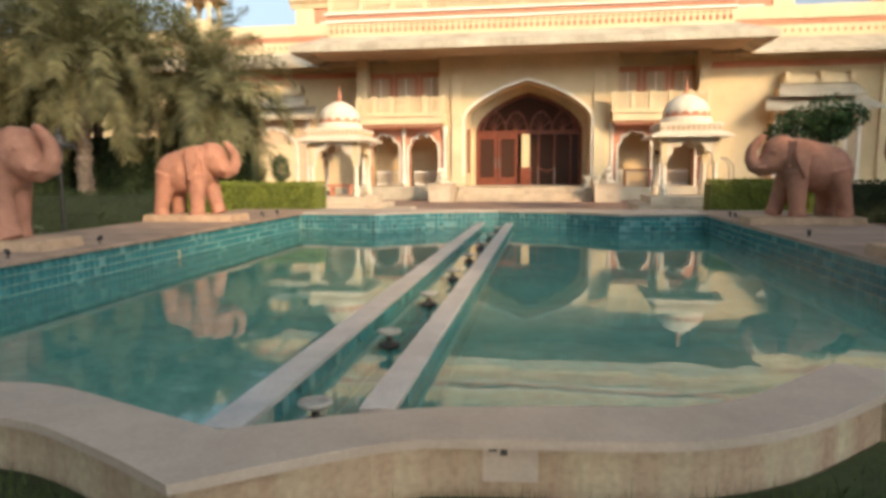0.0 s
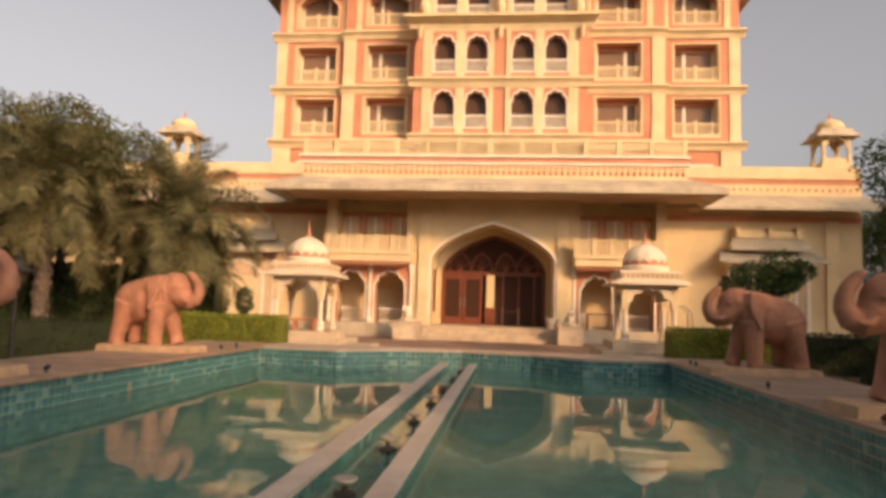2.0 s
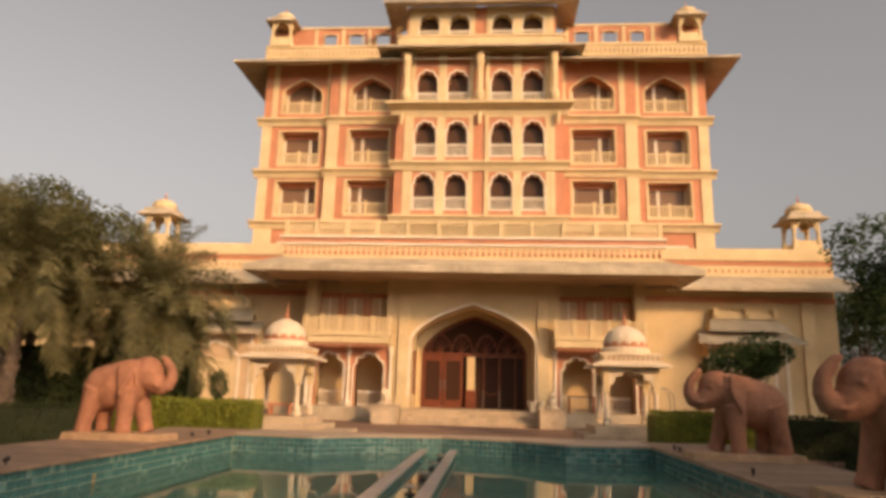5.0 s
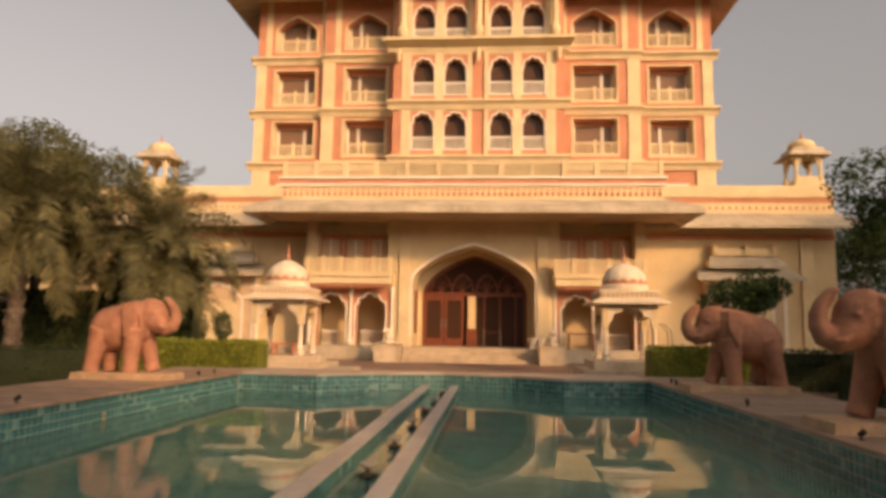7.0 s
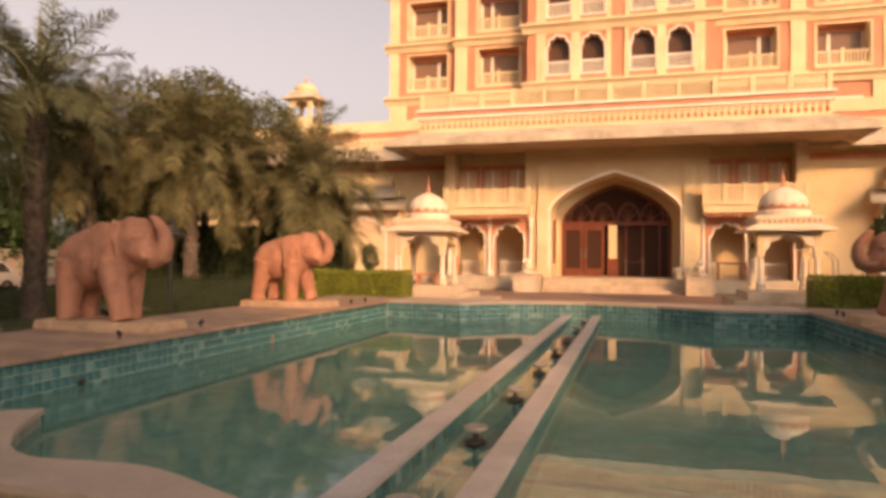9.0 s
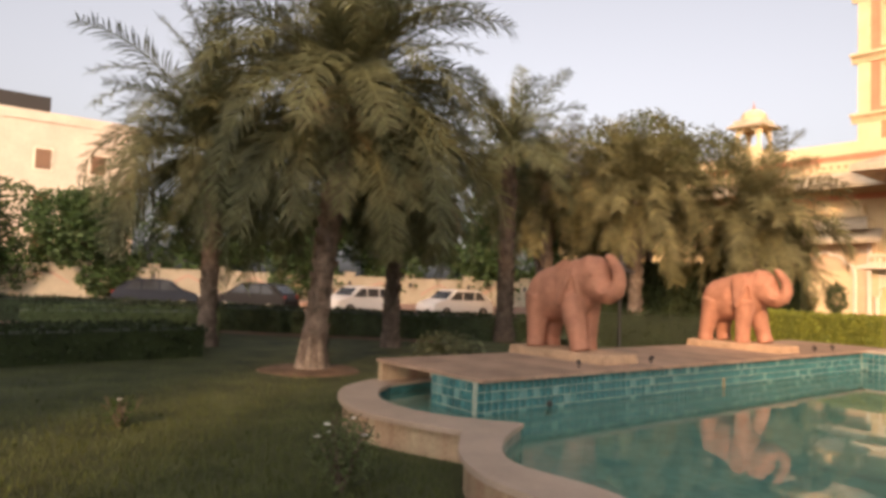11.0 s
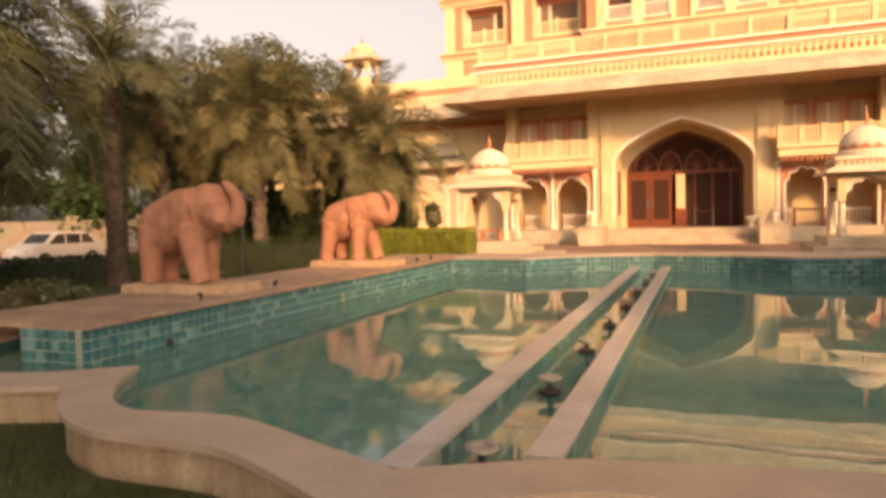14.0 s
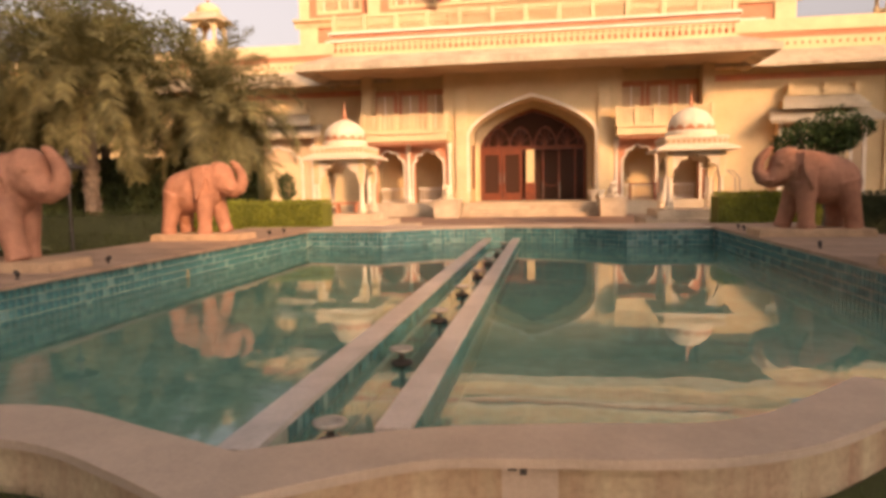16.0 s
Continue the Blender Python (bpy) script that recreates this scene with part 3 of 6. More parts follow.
# roof eaves and crowning parapets
def eave(parent, x0, x1, yw, z, out=1.8, drop=0.9, side=14.0, t=0.14, sides=True):
    """A sloping stone eave along the front and the two flanks."""
    bm = bmesh.new()
    yb = yw + side
    inn = [(x0, yb), (x0, yw), (x1, yw), (x1, yb)]
    outp = [(x0 - out, yb), (x0 - out, yw - out), (x1 + out, yw - out), (x1 + out, yb)]
    for i in range(3):
        if not sides and i != 1:
            continue
        v = []
        for dz in (0, t):
            v += [bm.verts.new((*inn[i], z + dz)), bm.verts.new((*inn[i + 1], z + dz)), bm.verts.new((*outp[i + 1], z - drop + dz)), bm.verts.new((*outp[i], z - drop + dz))]
        for f in ((0, 1, 2, 3), (7, 6, 5, 4), (0, 3, 7, 4), (1, 0, 4, 5), (2, 1, 5, 6), (3, 2, 6, 7)):
            bm.faces.new([v[k] for k in f])
    return part("eave", bm, EAVE, parent, "sloping weathered stone eave")


eave(tower, TX - 15.6, TX + 15.6, TY, 24.75, out=1.75, drop=0.75)
eave(tower, TX - 5.7, TX + 5.7, BY, 24.9, out=1.3, drop=0.45, side=2)
for s in (-1, 1):
    x0, x1 = sorted((TX + s * 6.0, TX + s * 15.7))
    part("parapet", boxes((x0, x1, TY - 0.1, TY + 0.3, 24.7, 26.0), (x0, x1, TY - 0.18, TY - 0.1, 25.85, 26.05), (x0, x1, TY - 0.18, TY - 0.1, 25.05, 25.15)), CREAM, tower)
    part("attic_wall", boxes((x0, x1, TY + 0.9, TY + 1.2, 25.9, 26.4), (x0, x1, TY + 0.9, TY + 1.2, 27.5, 27.9),
         *[(TX + s * c - w, TX + s * c + w, TY + 0.9, TY + 1.2, 26.4, 27.5) for c, w in ((6.25, 0.45), (8.2, 0.42), (10.35, 0.42), (13.6, 1.9))]), PINK, tower)
    for c in (7.28, 9.28, 11.2):
        ax = TX + s * c
        bm = bmesh.new()
        for q in (-0.56, 0.48):
            box(bm, ax + q, ax + q + 0.08, TY + 0.84, TY + 0.9, 26.3, 27.6)
        ribbon(bm, arch(ax - 0.5, ax + 0.5, 27.25, 27.5, 12, point=0.2), 0.08, TY + 0.84, TY + 0.9)
        part("attic_trim", bm, CREAM, tower)
    for c in (6.2, 8.28, 10.25, 12.3):
        ax = TX + s * c
        part("pilaster", boxes((ax - 0.12, ax + 0.12, TY + 0.82, TY + 0.92, 26.0, 27.9)), CREAM, tower)
    bm = bmesh.new()
    for i in range(30):
        px_ = x0 + 0.2 + i * (x1 - x0 - 0.4) / 29
        lathe(bm, px_, TY - 0.12, [(0.02, 25.25), (0.08, 25.4), (0.09, 25.55), (0.02, 25.75)], 6)
    tagged(part("lotus_frieze", bm, SOFFIT, tower), kind="stuff")
    part("attic_coping", boxes((x0 - 0.1, x1 + 0.1, TY + 0.8, TY + 1.3, 27.9, 28.05)), CREAM, tower)
part("parapet", boxes((TX - 5.7, TX + 5.7, BY - 0.35, BY, 24.7, 25.7), (TX - 5.78, TX + 5.78, BY - 0.43, BY + 0.02, 25.65, 25.8)), CREAM, tower)
eave(tower, TX - 5.3, TX + 5.3, BY + 0.3, 28.4, out=1.4, drop=0.5, side=3)


def dome(bm, cx, cy, z, r, h, n=24, lobes=12):
    rows = [(r * 0.96, z), (r * 1.03, z + 0.1 * h), (r * 1.05, z + 0.25 * h), (r * 0.98, z + 0.45 * h), (r * 0.82, z + 0.65 * h), (r * 0.56, z + 0.83 * h), (r * 0.25, z + 0.95 * h), (r * 0.06, z + h)]
    lathe(bm, cx, cy, rows, n * 2, 0.025, lobes)


def finial(bm, cx, cy, z, h, r):
    lathe(bm, cx, cy, [(r, z), (r * 1.2, z + 0.06 * h), (r * 0.4, z + 0.15 * h), (r * 0.9, z + 0.25 * h), (r * 0.35, z + 0.38 * h), (r * 0.6, z + 0.47 * h), (r * 0.25, z + 0.6 * h), (r * 0.06, z + h)], 10)


def kiosk(name, x, y, z, w, h, label, group=""):
    """A small roof pavilion: base, four posts, cusped arches, eave, dome and finial."""
    k = thing(name, label, "pavilion", group, at=pose(x, y, z))
    part("base", boxes((-w / 2, w / 2, -w / 2, w / 2, 0, 0.12 * h)), CREAM, k)
    zt = 0.55 * h
    for q in (-0.46, 0.38):
        part("parapet", boxes((-0.46 * w, 0.46 * w, q * w, (q + 0.08) * w, 0.12 * h, 0.2 * h)), CREAM, k)
    for sx in (-1, 1):
        for sy in (-1, 1):
            bm = bmesh.new()
            lathe(bm, sx * w * 0.42, sy * w * 0.42, [(0.1 * w, 0.12 * h), (0.1 * w, 0.2 * h), (0.065 * w, 0.23 * h), (0.06 * w, zt)], 8)
            part("post", bm, CREAM, k)
    for q in range(4):
        bm = bmesh.new()
        arch_wall(bm, -w * 0.46 + 0.003 * q, w * 0.46 - 0.003 * q, 0.32 * h, zt - 0.002 * q, -w * 0.46, -w * 0.38, arch(-w * 0.35, w * 0.35, 0.36 * h, 0.53 * h, 30, 5, 0.3), 0.32 * h)
        bmesh.ops.rotate(bm, verts=bm.verts, cent=(0, 0, 0), matrix=Matrix.Rotation(radians(90 * q), 3, "Z"))
        part("arch", bm, CREAM, k)
    bm = bmesh.new()
    frustum(bm, 0, 0, zt - 0.035 * h, zt - 0.02 * h, w * 0.72, w * 0.72, w * 0.72, w * 0.72)
    frustum(bm, 0, 0, zt - 0.02 * h, zt + 0.045 * h, w * 0.72, w * 0.72, w * 0.54, w * 0.54)
    frustum(bm, 0, 0, zt + 0.045 * h, zt + 0.1 * h, w * 0.54, w * 0.54, w * 0.5, w * 0.5)
    part("eave", bm, EAVE, k)
    bm = bmesh.new()
    lathe(bm, 0, 0, [(0.5 * w, zt + 0.1 * h), (0.5 * w, zt + 0.12 * h), (0.44 * w, zt + 0.13 * h)], 16)
    dome(bm, 0, 0, zt + 0.125 * h, 0.43 * w, 0.165 * h)
    part("dome", bm, CREAM, k, smooth=True)
    bm = bmesh.new()
    finial(bm, 0, 0, zt + 0.28 * h, 0.16 * h, 0.06 * w)
    part("finial", bm, PINK, k)
    return k


for s in (-1, 1):
    kiosk("roof_kiosk", TX + s * 14.6, TY + 0.5, 26.0, 1.6, 3.6, "small domed kiosk on the tower parapet", "kiosks on the tower")

# ---- wings ----
WY = 34.0
for s, side in ((1, "right"), (-1, "left")):
    wing = thing("hotel_wing", "pale yellow low wing with deep stone eave", "building", "wings beside the porch")
    a, b = 6.4, 18.0
    if s < 0:
        b = 30.0
    x0, x1 = sorted((XC + s * a, XC + s * b))
    part("wall", boxes((x0, x1, WY, WY + 8, G, 8.6)), YELLOW, wing)
    part("band", boxes((x0, x1, WY - 0.06, WY + 0.02, 6.35, 6.62)), PINK, wing, "terracotta band under the eave")
    bm = bmesh.new()
    profile_x(bm, [(WY, 7.55), (WY - 1.6, 6.72), (WY - 1.6, 6.86), (WY, 7.72)], x0, x1, 0, 0.85 if s > 0 else 0)
    part("eave", bm, EAVE, wing, "sloping weathered stone eave")
    part("parapet", boxes((x0, x1, WY - 0.1, WY + 0.2, 7.6, 8.2), (x0, x1, WY - 0.2, WY + 0.25, 8.45, 8.55)), CREAM, wing)
    part("band", boxes((x0, x1, WY - 0.12, WY + 0.22, 8.2, 8.45)), PINK, wing)
    part("parapet_rail", boxes((x0, x1, WY + 0.0, WY + 0.12, 8.55, 9.1)), CREAM, wing)
    bm = bmesh.new()
    n = int((x1 - x0) / 0.32)
    for i in range(n):
        x = x0 + (i + 0.5) * (x1 - x0) / n
        lathe(bm, x, WY - 0.11, [(0.03, 7.86), (0.06, 7.93), (0.03, 8.02)], 6)
    tagged(part("drop_trim", bm, PINK, wing), kind="stuff")
    # projecting window hood
    h0, h1 = (9.8, 14.8) if s > 0 else (-16.4, -11.4)
    hood = part("window_hood", boxes((h0 + 0.75, h1 - 0.75, WY - 0.55, WY, 4.95, 5.3), (h0 + 0.95, h1 - 0.95, WY - 0.4, WY, 5.5, 5.85)), CREAM, wing, "tiered stone window hood")
    for z0, z1, out, e, name in ((4.22, 4.85, 1.35, 0.0, "eave"), (4.86, 5.6, 0.95, 0.65, "upper_eave")):
        bm = bmesh.new()
        lo = [(h0 + e, WY - out, z0), (h1 - e, WY - out, z0), (h1 - e - 0.35, WY, z1), (h0 + e + 0.35, WY, z1)]
        v = [bm.verts.new((x, y, z + dz)) for dz in (0, 0.12) for x, y, z in lo]
        for f in ((0, 1, 2, 3), (7, 6, 5, 4), (0, 4, 5, 1), (1, 5, 6, 2), (2, 6, 7, 3), (3, 7, 4, 0)):
            bm.faces.new([v[q] for q in f])
        part(name, bm, EAVE, hood)
    for px in (h0 + 1.0, (h0 + h1) / 2, h1 - 1.2):
        part("bracket", boxes((px, px + 0.2, WY - 0.6, WY, 5.62, 6.0)), CREAM, hood)
    part("panel", boxes((h0 + 0.6, h1 - 0.6, WY - 0.5, WY, 0.75, 4.5)), SOFFIT, hood)
    for k in range(2):
        px = h0 + 0.62 + k * (h1 - h0 - 1.4)
        part("pilaster", boxes((px, px + 0.16, WY - 0.56, WY - 0.48, 0.9, 4.5)), WHITE, hood)
    bm = bmesh.new()
    line = arch(h0 + 1.35, h1 - 1.35, 2.9, 3.85, 63, 9, deep=0.12)
    ribbon(bm, [(h0 + 1.35, 0.9)] + line + [(h1 - 1.35, 0.9)], 0.12, WY - 0.6, WY - 0.5)
    part("arch_rim", bm, WHITE, hood)
    part("arch_panel", boxes((h0 + 1.35, h1 - 1.35, WY - 0.53, WY - 0.4, 0.9, 3.0)), CREAM, hood, "pale blind arch panel")
    part("plinth", boxes((x0, x1, WY - 0.15, WY, G, 0.75)), EAVE, wing)
    px = XC + s * 16.6
    part("pilaster", boxes((px - 0.3, px + 0.3, WY - 0.15, WY, G, 6.4)), CREAM, wing)
    kx = XC + s * 17.0
    kiosk("roof_kiosk", kx, WY + 0.8, 8.95, 1.42, 3.3, "domed stone kiosk on the wing roof", "kiosks on the wings")

# ---- porch ----
FY = 32.0
porch = thing("hotel_porch", "cream entrance porch with great arch and balconies", "building")
FLOOR = 0.86
PX = -0.87
PA, PB = PX - 2.92, PX + 2.92
# front wall: arch bay, flanking piers, side bays with twin cusped arches
bm = bmesh.new()
portal = arch(PA, PB, 3.95, 5.74, 40, point=0.42)
arch_wall(bm, PX - 3.8, PX + 3.75, FLOOR, 7.4, FY, FY + 1.6, portal, FLOOR)
part("wall", bm, YELLOW, porch)
bm = bmesh.new()
ribbon(bm, [(PA, FLOOR)] + portal + [(PB, FLOOR)], 0.14, FY - 0.05, FY + 0.03)
part("arch_rim", bm, WHITE, porch, "white rim of the great arch")
for x in (PA - 0.62, PB + 0.12):
    part("pilaster", boxes((x, x + 0.5, FY - 0.14, FY + 0.01, FLOOR + 0.5, 6.2)), CREAM, porch)
    part("pilaster_base", boxes((x - 0.1, x + 0.6, FY - 0.3, FY + 0.01, FLOOR, FLOOR + 0.5)), CREAM, porch)
for s in (-1, 1):
    u0, u1 = (PX - 8.0, PX - 3.8) if s < 0 else (PX + 3.75, PX + 7.95)
    w = (u1 - u0)
    centers = (u0 + w * 0.27, u0 + w * 0.73)
    for k, c in enumerate(centers):
        lo, hi = (u0, u0 + w / 2) if k == 0 else (u0 + w / 2, u1)
        line = arch(c - 0.72, c + 0.72, 2.68, 3.36, 45, 9, 0.15)
        bm = bmesh.new()
        arch_wall(bm, lo, hi, FLOOR - 0.1, 3.7, FY + 0.1, FY + 0.6, line, FLOOR - 0.1)
        part("wall", bm, PINK, porch)
        bm = bmesh.new()
        ribbon(bm, [(c - 0.72, FLOOR)] + line + [(c + 0.72, FLOOR)], 0.09, FY + 0.04, FY + 0.12)
        part("arch_rim", bm, WHITE, porch, "white scalloped arch rim")
        part("screen_wall", boxes((lo, hi, FY + 2.2, FY + 2.4, FLOOR - 0.1, 3.7)), YELLOW, porch)
        sr = part("screen_rail", boxes((c - 0.66, c + 0.66, FY + 1.0, FY + 1.08, 1.5, 1.6)), WHITE, porch)
        part("bottom_rail", boxes((c - 0.66, c + 0.66, FY + 1.0, FY + 1.08, 0.9, 1.0)), WHITE, sr)
        for i in range(9):
            part("baluster", boxes((c - 0.6 + i * 0.15, c - 0.56 + i * 0.15, FY + 1.02, FY + 1.06, 1.0, 1.5)), WHITE, sr)
    for x in (u0, u0 + w / 2 - 0.1, u1 - 0.2):
        bm = bmesh.new()
        lathe(bm, x + 0.1, FY + 0.02, [(0.13, FLOOR), (0.15, 1.1), (0.09, 1.2), (0.075, 3.2), (0.12, 3.35), (0.12, 3.7)], 10)
        part("colonnette", bm, WHITE, porch, "slim white colonnette", smooth=True)
    # projecting balcony
    part("balcony_slab", boxes((u0 + 0.05, u1 - 0.05, FY - 0.85, FY + 0.6, 3.78, 4.12), (u0, u1, FY - 0.95, FY + 0.6, 4.12, 4.22)), CREAM, porch)
    bm = bmesh.new()
    for i in range(22):
        x = u0 + 0.2 + i * (w - 0.4) / 21
        lathe(bm, x, FY - 0.75, [(0.025, 3.55), (0.055, 3.64), (0.06, 3.79)], 6)
    tagged(part("drop_trim", bm, PINK, porch), kind="stuff")
    rail(porch, u0 + 0.1, u1 - 0.1, FY - 0.82, 4.22, 5.0, 0.12, posts=5, material=CREAM)
    part("upper_wall", boxes((u0, u1, FY + 0.9, FY + 1.6, 3.7, 7.4)), YELLOW, porch)
    for i in range(3):
        c = u0 + w * (0.2 + 0.3 * i)
        up = part("window", boxes((c - 0.6, c + 0.6, FY + 0.82, FY + 0.92, 4.2, 6.35)), PINK, porch)
        part("pane", boxes((c - 0.42, c + 0.42, FY + 0.78, FY + 0.83, 4.3, 6.1)), SOFFIT, up)
        part("mullion", boxes((c - 0.04, c + 0.04, FY + 0.74, FY + 0.79, 4.3, 6.1)), WHITE, up)
    for x in (u0 + 0.1, u1 - 0.1):
        part("pier", boxes((x - 0.25, x + 0.25, FY - 0.05, FY + 1.5, 3.7, 7.4)), YELLOW, porch)
    part("plinth", boxes((u0 - 0.6 if s < 0 else u0, u1 if s < 0 else u1 + 0.6, FY - 0.35, FY + 0.8, G, FLOOR)), EAVE, porch)
# inner hall with the door screen
DY = 34.6
part("hall_floor", boxes((PX - 4.2, PX + 4.2, FY - 0.4, 46.0, 0.1, FLOOR)), EAVE, porch)
part("hall_wall", boxes((PX - 3.3, PX - 2.92, FY + 1.6, DY, FLOOR, 6.3)), CREAM, porch)
part("hall_wall", boxes((PX + 2.92, PX + 3.3, FY + 1.6, DY, FLOOR, 6.3)), CREAM, porch)
part("hall_ceiling", boxes((PX - 3.3, PX + 3.3, FY + 1.6, DY + 0.2, 6.0, 6.3)), SOFFIT, porch)
bm = bmesh.new()
dl = arch(PX - 2.66, PX + 2.66, 3.5, 5.5, 36, point=0.35)
arch_wall(bm, PX - 3.0, PX + 3.0, FLOOR, 6.1, DY, DY + 0.35, dl, FLOOR)
part("screen_wall", bm, CREAM, porch)
bm = bmesh.new()
ribbon(bm, [(PX - 2.5, FLOOR)] + arch(PX - 2.5, PX + 2.5, 3.5, 5.32, 36, point=0.35) + [(PX + 2.5, FLOOR)], 0.16, DY - 0.05, DY + 0.1)
part("side_niche", boxes((PX - 2.9, PX - 2.84, FY + 0.9, FY + 1.5, 1.5, 3.6)), WOOD, porch)
door = part("door_frame", bm, WOOD, porch, "carved reddish wood door surround")
part("transom", boxes((PX - 2.5, PX + 2.5, DY - 0.06, DY + 0.1, 3.42, 3.62)), WOOD, porch)
part("fanlight", boxes((PX - 2.45, PX + 2.45, DY + 0.14, DY + 0.17, 3.6, 5.3)), DOORGLASS, porch)
for c in (-1.72, -0.62, 0.62, 1.72):
    bm = bmesh.new()
    ln = arch(PX + c - 0.5, PX + c + 0.5, 3.62, 4.5, 16, point=0.1)
    ribbon(bm, ln, 0.08, DY - 0.03, DY + 0.08)
    for k in range(1, 6):
        th = math.pi * k / 6
        ex, ez = PX + c + 0.46 * math.cos(th), 3.62 + 0.8 * math.sin(th)
        ribbon(bm, [(PX + c, 3.62), (ex, ez)], 0.045, DY, DY + 0.06)
    part("fan_tracery", bm, WOOD, porch, "radiating wooden fanlight")
for c in (-2.1, -1.05):
    leaf = part("door_leaf", boxes((PX + c - 0.5, PX + c - 0.36, DY, DY + 0.08, FLOOR, 3.42), (PX + c + 0.36, PX + c + 0.5, DY, DY + 0.08, FLOOR, 3.42), (PX + c - 0.36, PX + c + 0.36, DY, DY + 0.08, FLOOR, 1.25), (PX + c - 0.36, PX + c + 0.36, DY, DY + 0.08, 3.2, 3.42)), WOOD, porch, "tall glazed wooden door leaf, closed")
    part("glass", boxes((PX + c - 0.36, PX + c + 0.36, DY + 0.03, DY + 0.05, 1.25, 3.2)), DOORGLASS, leaf)
    part("handle", boxes((PX + c + (0.4 if c < -1.5 else -0.44), PX + c + (0.44 if c < -1.5 else -0.4), DY - 0.06, DY, 1.75, 2.25)), METAL, leaf, "steel pull handle")
part("door_panel", boxes((PX - 0.34, PX + 0.06, DY - 0.1, DY + 0.1, FLOOR + 0.9, 3.42)), CREAM, porch, "pale stone pier between the doorways")
part("door_panel", boxes((PX - 0.4, PX + 0.12, DY - 0.14, DY + 0.1, FLOOR, FLOOR + 0.9)), WOOD, porch)
for c in (0.5, 1.3, 2.1):
    part("door_leaf", boxes((PX + c - 0.05, PX + c + 0.05, DY + 0.1, DY + 0.25, FLOOR, 3.42)), WOOD, porch)
part("glass", boxes((PX + 0.1, PX + 2.5, DY + 0.2, DY + 0.23, FLOOR, 3.42)), DOORGLASS, porch)
# Near-black back wall: the unlit lobby's shade is put into its colour.
part("lobby_shade_wall", boxes((PX - 3.0, PX + 3.0, DY + 2.6, DY + 2.8, FLOOR, 6.1)), LOBBYSHADE, porch)
# steps
for i in range(4):
    part("step", boxes((PX - 3.15, PX + 2.93, FY - 1.75 + i * 0.36, FY - 0.3, G + i * 0.16, G + (i + 1) * 0.16 - 0.035), (PX - 3.17, PX + 2.95, FY - 1.79 + i * 0.36, FY - 0.3, G + (i + 1) * 0.16 - 0.035, G + (i + 1) * 0.16)), STEP, porch, "worn cream stone step")
for s in (-1, 1):
    cx = PX + (-3.74 if s < 0 else 3.52)
    part("pedestal", boxes((cx - 0.54, cx + 0.54, 29.6, 30.9, G, 0.98), (cx - 0.59, cx + 0.59, 29.55, 30.95, 0.98, 1.04)), STEP, porch, "low stone pedestal beside the steps")

# canopy over the porch
CX = -1.05
for s in (-1, 1):
    x = PX + s * 7.95
    part("end_wall", boxes((x - 0.2, x + 0.2, FY + 0.6, WY + 0.1, G, 7.4)), YELLOW, porch)
part("soffit", boxes((CX - 9.45, CX + 9.45, 29.15, FY + 2.0, 6.9, 7.04)), SOFFIT, porch)
bm = bmesh.new()
z0, zt = 6.74, 7.38
inn = [(CX - 8.7, FY + 2), (CX - 8.7, 30.1), (CX + 8.7, 30.1), (CX + 8.7, FY + 2)]
outp = [(CX - 10.05, FY + 2), (CX - 10.05, 28.6), (CX + 10.05, 28.6), (CX + 10.05, FY + 2)]
for i in range(3):
    v = []
    for dz in (0, 0.27):
        v += [bm.verts.new((*inn[i], zt + dz)), bm.verts.new((*inn[i + 1], zt + dz)), bm.verts.new((*outp[i + 1], z0 + dz)), bm.verts.new((*outp[i], z0 + dz))]
    for f in ((0, 1, 2, 3), (7, 6, 5, 4), (0, 3, 7, 4), (1, 0, 4, 5), (2, 1, 5, 6), (3, 2, 6, 7)):
        bm.faces.new([v[k] for k in f])
part("eave", bm, EAVE, porch, "deep sloping stone eave of the porch")
part("parapet", boxes((CX - 8.65, CX + 8.65, 29.9, 30.3, 7.4, 8.3)), CREAM, porch)
part("moulding", boxes((CX - 8.75, CX + 8.75, 29.8, 30.3, 8.18, 8.28)), WHITE, porch)
part("band", boxes((CX - 8.67, CX + 8.67, 29.86, 30.3, 8.3, 8.5)), PINK, porch, "terracotta band")
part("moulding", boxes((CX - 8.8, CX + 8.8, 29.75, 30.35, 8.5, 8.6)), WHITE, porch)
bm = bmesh.new()
for i in range(66):
    x = CX - 8.5 + i * 17.0 / 65
    lathe(bm, x, 29.88, [(0.02, 7.7), (0.065, 7.77), (0.075, 7.85), (0.02, 7.95)], 7)
    box(bm, x - 0.06, x + 0.06, 29.84, 29.9, 8.02, 8.07)
tagged(part("lotus_frieze", bm, PINK, porch, "row of terracotta lotus drops"), kind="stuff")
rail(porch, CX - 8.6, CX + 8.6, 30.1, 8.6, 9.35, 0.14, posts=12, material=CREAM)

